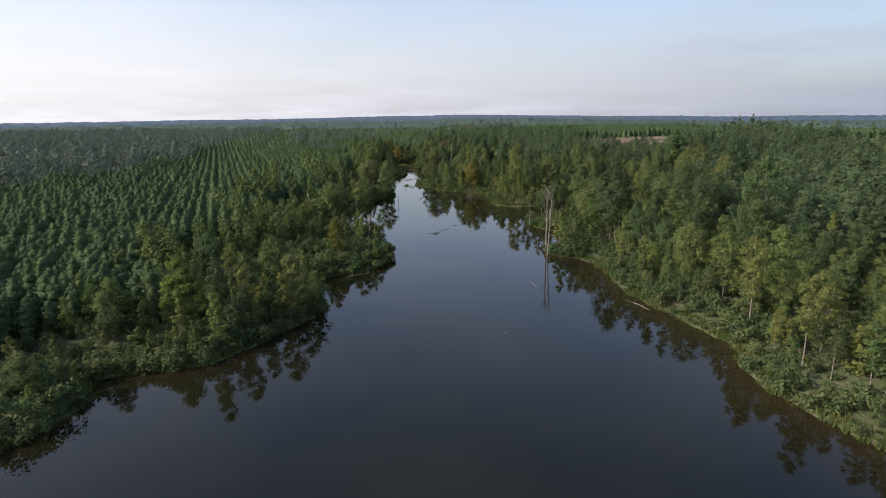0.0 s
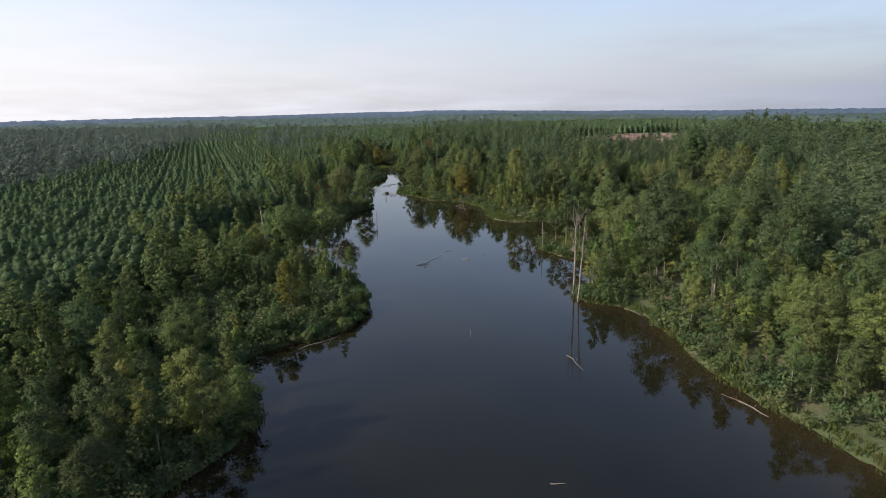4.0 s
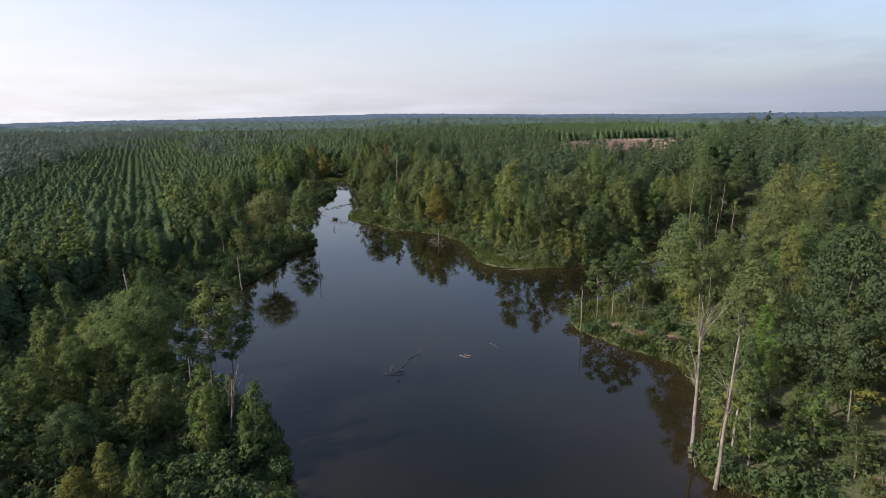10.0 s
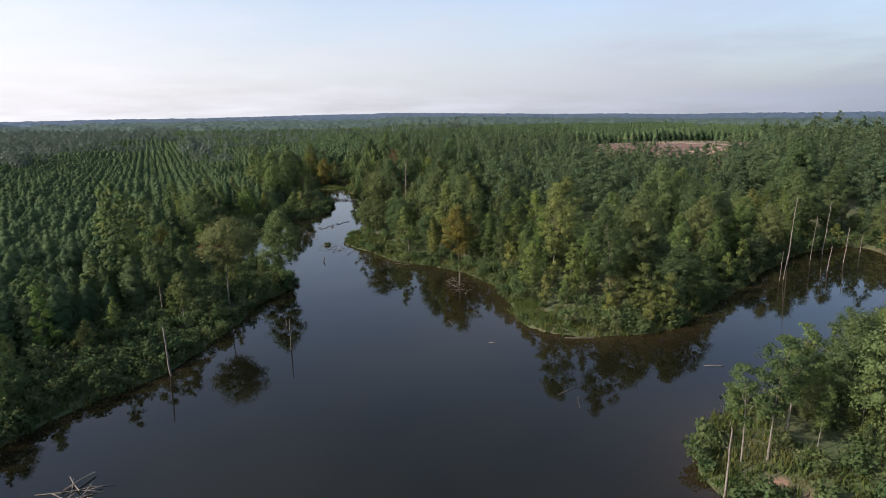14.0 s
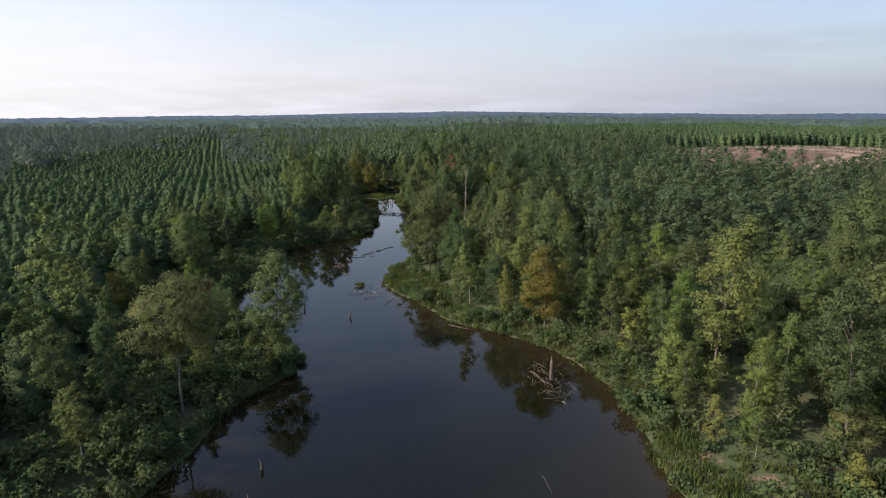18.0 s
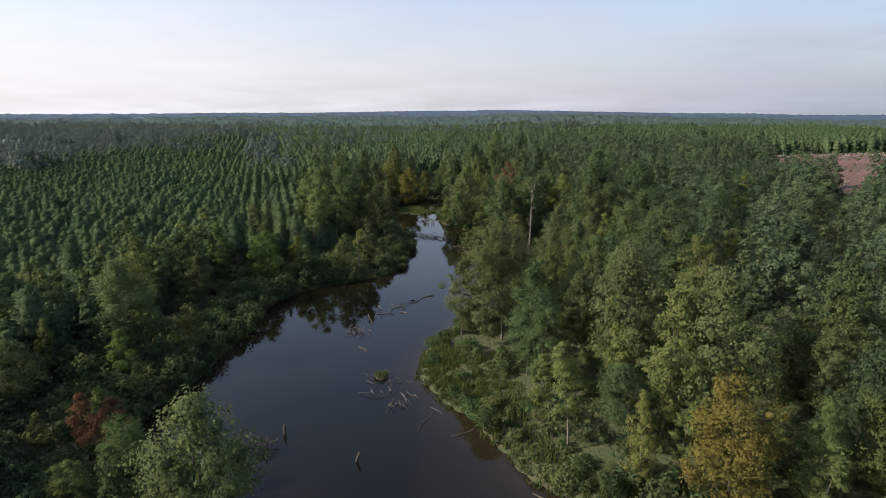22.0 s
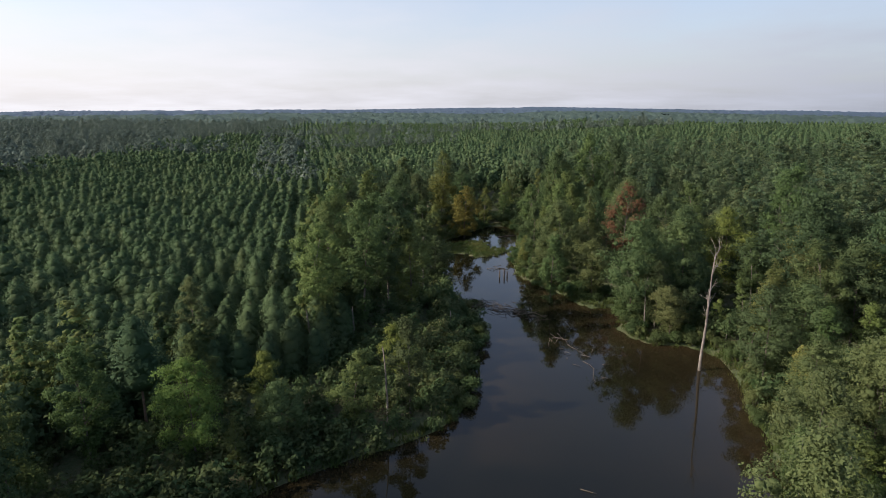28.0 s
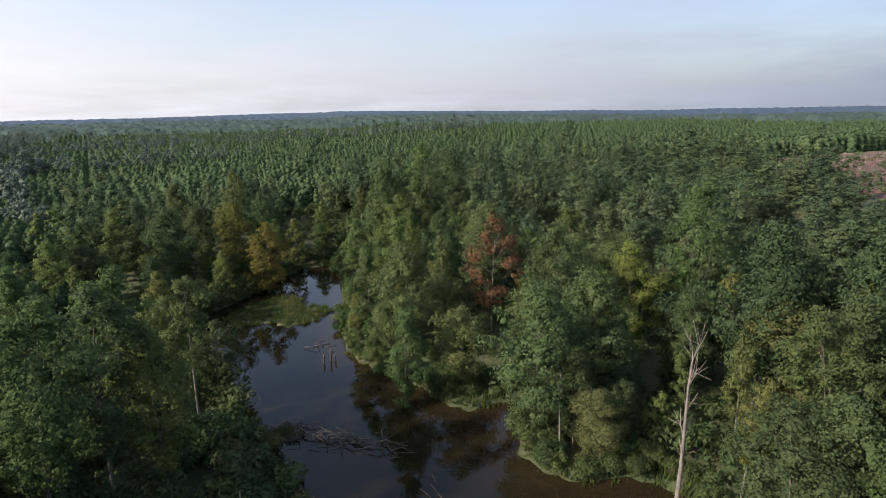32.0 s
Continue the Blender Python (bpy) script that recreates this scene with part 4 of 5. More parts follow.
stands("woodland_behind", WOODS_BACK, [leaf_green_wood], np.column_stack([hq, rng.uniform(0, 6.283, len(hq))]), "green woodland farther from the water", "woods", shade_of(hq) * 0.95)

# ---------------------------------------------------------------- pine plantation in rows
PINES = [pine(60 + i, h, r, 2600, 0.13, rough=0.4) for i, (h, r) in enumerate([(7.5, 2.0), (6.8, 1.9), (8.1, 2.1), (7.1, 1.95)])]
pine_masters = [make_tree("pine_tree", c, w, needle, pine_bark, "young green plantation pine in a planted row", "tree", "plantation pines") for c, w in PINES]
pine_used = [False] * 4
ROW_TURN = radians(20.0)


def plantation(q):
    d = from_shore(q)
    return (d > 18 + 16 * np.clip((186 - q[:, 1]) / 18, 0, 1) * np.clip((q[:, 1] - 96) / 18, 0, 1)) & (q[:, 0] < -25) & ~((q[:, 1] > 440) & (d < 45))


def pine_blocks(box, along, across, n_, keep, turn):
    """Square blocks of n_ by n_ planting places: centres of the whole blocks, and the single places of the broken ones."""
    x0, x1, y0, y1 = box
    cx, cy = (x0 + x1) / 2, (y0 + y1) / 2
    reach = 0.5 * math.hypot(x1 - x0, y1 - y0)
    c, s_ = math.cos(turn), math.sin(turn)
    bu = np.stack(np.meshgrid(np.arange(-reach, reach, across * n_), np.arange(-reach, reach, along * n_)), -1).reshape(-1, 2)
    k = (np.arange(n_) - (n_ - 1) / 2)
    off = np.stack(np.meshgrid(k * across, k * along), -1).reshape(-1, 2)
    u = bu[:, None] + off[None]
    q = np.stack([cx + u[..., 0] * c - u[..., 1] * s_, cy + u[..., 0] * s_ + u[..., 1] * c], -1)
    flat = q.reshape(-1, 2)
    ok = ((flat[:, 0] > x0) & (flat[:, 0] < x1) & (flat[:, 1] > y0) & (flat[:, 1] < y1) & keep(flat)).reshape(q.shape[:2])
    full = ok.all(1)
    return q[full].mean(1), q[~full][ok[~full]]


def pine_stand(seed, n_, along, across, count, size, whorls=10, miss=0.07):
    r = np.random.default_rng(seed)
    shapes, pl = [], []
    for gx_ in (np.arange(n_) - (n_ - 1) / 2) * across:
        for gy_ in (np.arange(n_) - (n_ - 1) / 2) * along:
            if r.uniform() < miss:
                continue
            shapes.append(pine(int(r.integers(1000, 99999)), r.uniform(6.3, 7.2), r.uniform(2.45, 2.95) * along / 3.0, count, size, whorls=whorls, wood=False, rough=0.2)[0])
            pl.append((gx_ + r.normal(0, 0.21 * along), gy_ + r.normal(0, 0.21 * along), r.uniform(0, 6.28), r.uniform(0.8, 1.14), r.uniform(0.9, 1.1)))
    return gather(shapes, pl)


WEST = np.array([(-150.0, 50), (-150, 330), (-172, 425), (-205, 540), (-250, 840), (-262, 1000)])


def planted(q):
    """East of the line where the planted rows end."""
    return q[:, 0] > np.interp(q[:, 1], WEST[:, 1], WEST[:, 0]) + 7 * np.sin(q[:, 1] * 0.05) + 4 * np.sin(q[:, 1] * 0.17 + 1)


blocks, loose = pine_blocks((-175, -25, 50, 520), 2.5, 3.0, 5, lambda q: plantation(q) & planted(q), ROW_TURN)
close_ = np.abs(blocks[:, 0]) + 0.05 * np.abs(blocks[:, 1] - 260) + np.where(blocks[:, 1] < 75, 200, 0)
order = np.argsort(close_)
split = np.stack(np.meshgrid((np.arange(5) - 2) * 3.0, (np.arange(5) - 2) * 2.5), -1).reshape(-1, 2)
c, s_ = math.cos(ROW_TURN), math.sin(ROW_TURN)
split = np.column_stack([split[:, 0] * c - split[:, 1] * s_, split[:, 0] * s_ + split[:, 1] * c])
near_pines = (blocks[order[:6]][:, None] + split[None]).reshape(-1, 2)
score = np.abs(loose[:, 0]) + np.where(loose[:, 1] < 75, 200, 0)
lo = np.argsort(score)
near_pines = np.concatenate([near_pines, loose[lo[:150]]]) + rng.normal(0, 0.42, (len(near_pines) + len(loose[lo[:150]]), 2))
for q in near_pines:
    put(pine_masters, pine_used, int(rng.integers(0, 4)), place(q, rng.uniform(0, 6.28), rng.uniform(0.8, 1.15), rng.uniform(0.92, 1.1)))
rest = loose[lo[150:]]
pick = rng.integers(0, 3, len(rest))
strewn("pine_edge", [(PINE_MID[k], places(rng, rest[pick == k], 0.82, 1.12), 0) for k in range(3)], [needle_wood], "young pines along the plantation's edge", "pine plantation")
blocks = blocks[order[6:]]
turns = ROW_TURN + math.pi * rng.integers(0, 2, len(blocks))
stands("pine_plantation", [pine_stand(940 + i, 5, 2.5, 3.0, 700, 0.18) for i in range(6)], [needle_wood], np.column_stack([blocks, turns]), "rows of young plantation pines", "pine plantation")
far_blocks, far_loose = pine_blocks((-520, -25, 60, 1000), 3.0, 3.6, 9, lambda q: ((q[:, 0] <= -175) | (q[:, 1] >= 520)) & planted(q) & (q[:, 0] > -0.85 * q[:, 1] - 60) & ~((q[:, 0] > -60) & (q[:, 1] < 560)), ROW_TURN)
right_blocks, right_loose = pine_blocks((-60, 420, 505, 1000), 3.2, 3.9, 8, lambda q: (from_shore(q) >= 45) & (cut_over(q) < 0.2) & ((q[:, 1] > 530) | (q[:, 0] > 235) | (q[:, 0] < 40)), radians(-24.0))
stands("pine_plantation_behind", [pine_stand(950 + i, 9, 3.0, 3.6, 150, 0.38, 7, 0.06) for i in range(4)], [needle_wood], np.column_stack([far_blocks, ROW_TURN + math.pi * rng.integers(0, 2, len(far_blocks))]), "rows of plantation pines running to the distance", "pine plantation")
stands("pine_plantation_beyond", [pine_stand(960 + i, 8, 3.2, 3.9, 150, 0.40, 7, 0.06) for i in range(4)], [needle_wood], np.column_stack([right_blocks, radians(-24.0) + math.pi * rng.integers(0, 2, len(right_blocks))]), "rows of plantation pines beyond the creek", "pine plantation")
p2 = np.concatenate([far_loose, right_loose])
pick = rng.integers(0, 2, len(p2))
strewn("pine_edge_behind", [(PINE_LOW[k], places(rng, p2[pick == k], 0.85, 1.2), 0) for k in range(2)], [needle_wood], "plantation pines at the edges of the far blocks", "pine plantation")

crown, wood_ = pine(66, 11.5, 2.4, 1500, 0.19, whorls=8, clear=5.2)
tall_pine = make_tree("pine_tree", crown, wood_, needle, pine_bark, "tall pine with a bare stem above the plantation", "tree", "tall pines")
for x, y, sc in ((-58.6, 298, 1.0), (-63, 291, 0.85), (-52, 345, 1.1), (-70, 322, 1.0)):
    m = place((x, y), x, sc)
    tall_pine = tall_pine if x == -58.6 else copy_thing(tall_pine, m)
    tall_pine.matrix_basis = m

# mixed wet woods west of the planted rows: uneven clumps of hardwoods over low growth
belts = []
for line, width in ((((-168, 425), (-178, 450), (-190, 480), (-205, 500)), 13), (((-215, 545), (-150, 600), (-60, 650)), 12), (((-250, 700), (-120, 790), (120, 850)), 16), (((-145, 330), (-150, 360)), 8), (((-90, 480), (-120, 540)), 10)):
    for (xa, ya), (xb, yb) in zip(line[:-1], line[1:]):
        k = int(math.hypot(xb - xa, yb - ya) * width / 34)
        t = rng.uniform(0, 1, (k, 1))
        belts.append(np.array([[xa, ya]]) + t * np.array([[xb - xa, yb - ya]]) + rng.normal(0, width * 0.4, (k, 2)))
belts = np.concatenate(belts)
BELT = [broadleaf(225 + i, h, c, r, 20, 620, 0.40, wood=False, rough=0.35, up=0.3, pad=10)[0] for i, (h, c, r) in enumerate([(15, 3, 3.6), (13, 2, 3.8), (16, 4, 2.9)])]
pick = rng.integers(0, 3, len(belts))
strewn("hardwood_belts", [(BELT[k], places(rng, belts[pick == k], 0.6, 1.1), 0) for k in range(3)], [hazed_leaf], "clumps of taller hardwoods beside and between the pine blocks", "woods")


def wet_stand(seed):
    """A patch of wet woods: a few hardwoods of all heights over low bushes."""
    r = np.random.default_rng(seed)
    shapes, pl = [], []
    for _ in range(int(r.integers(5, 12))):
        shapes.append(BELT[int(r.integers(0, 3))])
        pl.append((*r.uniform(-12, 12, 2), r.uniform(0, 6.28), r.uniform(0.4, 1.05) if r.uniform() < 0.8 else r.uniform(1.0, 1.25), r.uniform(0.85, 1.1)))
    for k in range(16):
        shapes.append(shrub(int(r.integers(1000, 99999)), r.uniform(2.5, 5), r.uniform(2.6, 4.0), 130, 0.45, wood=False)[0])
        pl.append((-10.5 + 7 * (k % 4) + r.normal(0, 1.2), -10.5 + 7 * (k // 4) + r.normal(0, 1.2), 0.0, 1.0, 1.0))
    return gather(shapes, pl)


mixed = scatter(rng, (-760, -140, 60, 1050), 25.0, lambda q: ~planted(q + [12, 0]) & (q[:, 0] > -0.95 * q[:, 1] - 60))
stands("wet_woods", [wet_stand(980 + i) for i in range(7)], [hazed_leaf], np.column_stack([mixed, rng.uniform(0, 6.283, len(mixed))]), "uneven wet woods with low bushes between the trees, haze in their grey-green colour", "woods")

# ---------------------------------------------------------------- far woods to the horizon
def canopy(name, ring, keep, rough_, rise, mat, label):
    """Closed treetops far off: a rough sheet over the land, a knot for every few crowns."""
    ang = np.radians(np.linspace(-52, 52, 620))
    q = np.stack([np.sin(ang)[None] * ring[:, None], 100 + np.cos(ang)[None] * ring[:, None]], -1)
    q = q + rng.uniform(-0.35, 0.35, q.shape) * (ring[:, None, None] * 0.0029)
    flat = q.reshape(-1, 2)
    lump = rng.uniform(0, 1, len(flat)) ** 1.5 * rough_ + 1.3 * waves(flat * 3.0, WAVES)
    margin = np.max(np.stack([-740 - flat[:, 0], flat[:, 0] - 412, flat[:, 1] - 992, (-0.95 * flat[:, 1] - 66 - flat[:, 0]) * 0.76]), axis=0)
    z = ground_height(flat) + (rise + lump) * np.clip(margin / 45, 0.12, 1) * np.clip((np.hypot(flat[:, 0], flat[:, 1] - 100) - ring[0]) / 110, 0.0, 1)
    n_ = len(ang)
    iy, ix = np.meshgrid(np.arange(len(ring) - 1), np.arange(n_ - 1), indexing="ij")
    b0 = (iy * n_ + ix).ravel()
    quads = np.stack([b0, b0 + 1, b0 + 1 + n_, b0 + n_], 1)
    quads = quads[keep(flat[quads].mean(1))]
    used, inv = np.unique(quads, return_inverse=True)
    ob = mesh_object(name, np.column_stack([flat, z])[used], inv.reshape(-1, 4)[:, ::-1], [mat], smooth=True)
    return tagged(ob, label, "woods", kind="stuff")


def beyond_pines(q):
    return ((q[:, 0] < -740) | (q[:, 0] > 412) | (q[:, 1] > 992) | (q[:, 0] < -0.95 * q[:, 1] - 66)) & (np.hypot(q[:, 0] - 208, q[:, 1] - 1190) > 24)


canopy("far_woods", 420 * 1.0052 ** np.arange(255), beyond_pines, 4.0, 8.0, hazed_far_leaf, "far woods of pine and hardwood, air haze in their leaf colour")
FAR_CROWN = [broadleaf(235 + i, h, 2, r, 7, 46, 1.7, wood=False, rough=0.3, up=0.3, pad=3)[0] for i, (h, r) in enumerate([(13, 4.4), (15, 4.0)])]
reach_ = rng.uniform(0, 1, 3600) ** 0.8 * 700 + 620
way_ = np.radians(rng.uniform(-50, 50, 3600))
fq = np.column_stack([np.sin(way_) * reach_, 100 + np.cos(way_) * reach_])
fq = fq[beyond_pines(fq) & (fq[:, 1] > 200) & (waves(fq * 0.6, WAVES) + rng.normal(0, 0.6, len(fq)) > -0.1)]
fp = places(rng, fq, 0.55, 0.95, sink=0.5)
pick = rng.integers(0, 2, len(fq))
strewn("far_tree_clumps", [(FAR_CROWN[k], fp[pick == k], 0) for k in range(2)], [hazed_far_leaf], "clumps of taller trees standing over the far woods", "woods")
canopy("distant_woods", 1500 * 1.0085 ** np.arange(128), lambda q: q[:, 1] > 0, 6.0, 9.0, hazed_horizon_leaf, "wooded hills at the horizon, blue haze painted into their leaf colour")

# ---------------------------------------------------------------- shrubs and grass at the water's edge
SHRUBS = [shrub(400 + i, h, r, int(k * 1.7), 0.15) for i, (h, r, k) in enumerate([(2.6, 1.8, 900), (1.8, 1.5, 700), (3.4, 1.9, 1100), (1.3, 1.3, 500)])]
shrub_masters = [make_tree("shrub", c, w, shrub_leaf, bark, "low green shrub at the water's edge", "shrub", "bank shrubs") for c, w in SHRUBS]
shrub_used = [False] * 4
sq = bank_points(2.0, -0.15, 7.0, 7.5, 31)
sq = sq[rng.uniform(0, 1, len(sq)) < np.where(openness(sq) < 0.95, 0.10, np.where((margin(sq) > 4) & (from_shore(sq) < 4), 0.4, np.where((sq[:, 0] > 24) & (sq[:, 1] < 165), 0.5, 0.9)))]
order = np.argsort(np.abs(sq[:, 0] + 3) + 2.0 * from_shore(sq) + np.where(sq[:, 1] < 85, 30, 0) + rng.uniform(0, 8, len(sq)))
for q in sq[order[:300]]:
    put(shrub_masters, shrub_used, int(rng.integers(0, 4)), place(q, rng.uniform(0, 6.28), rng.uniform(0.7, 1.25), rng.uniform(0.8, 1.1)))
BUSH = [shrub(420 + i, h, r, 230, 0.26, wood=False)[0] for i, (h, r) in enumerate([(2.6, 1.8), (1.8, 1.5), (3.4, 1.9)])]
uq = bank_points(2.9, 7.0, 15, 22, 32)
wide_q = scatter(rng, (-72, -10, 96, 186), 2.3, lambda q: (lambda d: (d > 3) & (d < 36))(from_shore(q)) & (np.hypot(q[:, 0] + 19, q[:, 1] - 136) > 2.2))
scrub = scatter(rng, (-66, -19, 190, 405), 2.2, lambda q: (lambda d: (d > 2) & (d < 24))(from_shore(q)) & (np.hypot(q[:, 0] + 28, q[:, 1] - 246) > 3.2))
scrub = np.concatenate([scrub, scatter(rng, (-36, 14, 456, 525), 2.6, lambda q: from_shore(q) > 1)])
deep = scatter(rng, (-8, 96, 200, 430), 4.6, lambda q: (lambda d: (d > 13) & (d < 40))(from_shore(q)) & (cut_over(q) < 0.2))
uq = np.concatenate([uq, wide_q, scrub, deep])
bq = np.concatenate([sq[order[300:]], uq[rng.uniform(0, 1, len(uq)) < 0.75]])
pick = rng.integers(0, 3, len(bq))
strewn("undergrowth", [(BUSH[k], places(rng, bq[pick == k], 0.6, 1.15), 0) for k in range(3)], [shrub_wood], "dense low undergrowth along the banks", "undergrowth")


def tuft(seed, blades, height, spread):
    r = np.random.default_rng(seed)
    a, rad = r.uniform(0, 6.28, blades), spread * r.uniform(0, 1, blades) ** 0.6
    b0 = np.stack([rad * np.cos(a), rad * np.sin(a), 0 * a], 1)
    h = height * r.uniform(0.5, 1.1, blades)
    lean_ = r.normal(0, 0.35, (blades, 2)) * h[:, None]
    w = 0.05 + 0.05 * r.uniform(0, 1, blades)
    t = r.uniform(0, 6.28, blades)
    off = np.stack([w * np.cos(t), w * np.sin(t), 0 * t], 1)
    tip = b0 + np.column_stack([lean_, h])
    v = np.stack([b0 - off, b0 + off, tip], 1).reshape(-1, 3)
    return v, np.arange(3 * blades).reshape(-1, 3)


TUFT = [tuft(500 + i, 16, h, sp) for i, (h, sp) in enumerate([(0.55, 0.45), (0.8, 0.4), (0.4, 0.55)])]
gq_ = scatter(rng, (-60, 120, 55, 465), 0.85, lambda q: (lambda d: (d > -0.4) & (d < np.where(margin(q) > 4, 5.0, np.where(q[:, 0] > -8, 2.4, 1.5))))(from_shore(q)))
wide = scatter(rng, (-60, 50, 120, 330), 0.9, lambda q: (openness(q) < 1.1) & (from_shore(q) > 1.0))
wide = wide[bare_earth(wide) < rng.uniform(0.05, 0.6, len(wide))]
gq_ = np.concatenate([gq_, wide])
mq = scatter(rng, (-40, -12, 420, 450), 0.62, lambda q: np.hypot((q[:, 0] + 27) / 8.5, (q[:, 1] - 434) / 8.0) < 0.92 + 0.12 * np.sin(2.1 * q[:, 0]) * np.cos(1.7 * q[:, 1]) + 0.22 * np.sin(0.45 * q[:, 0] - 0.3 * q[:, 1] + 1.0))
mp = places(rng, mq, 0.6, 1.1, sink=0.02)
far_marsh = scatter(rng, (-34, 0, 455, 500), 0.9, lambda q: (lambda d: (d > 0) & (d < 20))(from_shore(q)) & (np.abs(q[:, 0] + 14 - (q[:, 1] - 462) * 0.35) < 7))
mp = np.concatenate([mp, places(rng, far_marsh, 1.0, 1.6, sink=0.02)])
pick, pick2 = rng.integers(0, 3, len(gq_)), rng.integers(0, 3, len(mp))
strewn("shore_grass", [(TUFT[k], places(rng, gq_[pick == k], 0.8, 1.5, sink=0.03), 0) for k in range(3)], [grass_leaf], "fringe of rough yellow-green grass along the shore", "grass")
strewn("marsh_grass", [(TUFT[k], mp[pick2 == k], 0) for k in range(3)], [grass_leaf], "low green marsh grass standing in the shallows", "grass")

# ---------------------------------------------------------------- dead trees
dead_tree(1, 28.4, 150.4, 15.0, 0.24, 12, 4.6, (0.2, 0.3))
dead_tree(2, 27.9, 145.3, 15.5, 0.20, 6, 3.0, (0.6, 0.1))
dead_tree(3, 47.1, 132.8, 12.5, 0.24, 8, 3.4, (0.7, 0.2), label="bleached dead tree with forked limbs among green trees")
dead_tree(4, 53.1, 131.9, 9.6, 0.18, 5, 2.2, (0.8, 0.2), label="bleached dead tree with forked limbs among green trees")
dead_tree(5, 29.8, 186.2, 7.2, 0.12, 2, 0.8, broken=0.5)
dead_tree(6, -15.1, 228.0, 4.6, 0.10, 0, 1, broken=0.6, wood_m=wet_wood, label="thin dark dead pole standing in the water", z=0)
dead_tree(7, -17.4, 239.0, 0.8, 0.16, 0, 1, broken=0.8, wood_m=wet_wood, label="short dark stump standing in the water", z=0)
dead_tree(8, -30.3, 220.9, 7.5, 0.16, 1, 1.0, (-0.4, 0.1), broken=0.5)
dead_tree(9, -42.7, 197.8, 9.8, 0.22, 2, 1.2, (-1.0, 0.3), broken=0.5, wood_m=grey_twig)
dead_tree(10, 9.2, 370.1, 16.6, 0.25, 13, 2.8, (0.5, 0.3), broken=0.25)
dead_tree(11, 4.4, 382.1, 7.0, 0.13, 4, 1.4, (-0.5, 0.2))
for k, (x, y, h, r, lx) in enumerate([(82.8, 251.9, 7.9, 0.16, 1.6), (91.7, 262.4, 17.5, 0.22, 1.4), (96.5, 256.6, 8.4, 0.2, 1.2), (105.4, 262.8, 11.0, 0.2, 1.4), (107.0, 271.1, 15.0, 0.2, 1.0),
                                      (117, 271.0, 5.9, 0.2, 0.3), (96.2, 279.2, 11.0, 0.16, 1.4), (81.5, 251.3, 8.5, 0.12, 0.7), (100, 266, 13.0, 0.15, 0.5), (88, 268, 14.0, 0.16, 0.9)]):
    dead_tree(20 + k, x, y, h * 0.92, r * 0.62, 2 if h > 10 else 0, 1.6, (lx * 0.5, 0.2), broken=0.5, wood_m=dead_wood, label="bare dead trunk standing drowned in the cove", z=min(0.0, float(ground_height(np.array([(x, y)]))[0])) if k != 6 else None)
for k, (x, y, h, lx) in enumerate([(47.1, 175.4, 7.0, 0.4), (48.4, 174.7, 6.1, 1.0), (46.6, 176.4, 3.8, -1.3), (52.6, 174.0, 8.4, 0.5)]):
    dead_tree(40 + k, x, y, h, 0.15, 3, 1.6, (lx, 0), broken=0.4, label="broken bleached dead trunk on the point")
dead_tree(50, -41.2, 364.0, 6.4, 0.20, 0, 1, (-0.5, 0.2), broken=0.6, wood_m=grey_twig, label="broken grey dead trunk among shrubs")
dead_tree(51, -37.8, 372.2, 4.4, 0.16, 0, 1, (-0.3, 0.1), broken=0.6, wood_m=grey_twig, label="broken grey dead trunk among shrubs")
dead_tree(52, -24.7, 378.1, 3.1, 0.12, 0, 1, broken=0.6, wood_m=grey_twig, label="broken grey dead trunk among shrubs")
dead_tree(56, -28.4, 351.3, 8.5, 0.13, 1, 0.8, (-0.3, 0.2), broken=0.5, wood_m=grey_twig, label="broken grey dead trunk among shrubs")
dead_tree(53, 31.5, 148.5, 5.5, 0.15, 1, 0.8, (0.2, 0), broken=0.6)
dead_tree(54, -19, 158, 7.5, 0.12, 10, 3.0, (0.6, 0.4), wood_m=grey_twig, label="leafless grey tree with many fine branches")
dead_tree(55, 11, 399, 8, 0.12, 12, 3.0, (0.4, 0), wood_m=grey_twig, label="leafless grey tree with many fine branches")
for x, y, h in ((-18.4, 410.6, 1.2), (-17.5, 411.2, 1.5), (-16.9, 411.0, 0.9)):
    dead_tree(int(60 + h * 10), x, y, h, 0.14, 0, 1, broken=0.8, wood_m=wet_wood, label="short dark stump standing in the water", z=0)
dead_tree(75, -15.1, 283.4, 0.9, 0.15, 1, 0.6, (0.3, 0), broken=0.8, wood_m=wet_wood, label="short dark stump standing in the water", z=0)
dead_tree(76, -23.9, 288.0, 0.8, 0.2, 1, 0.6, broken=0.8, wood_m=wet_wood, label="short dark stump standing in the water", z=0)


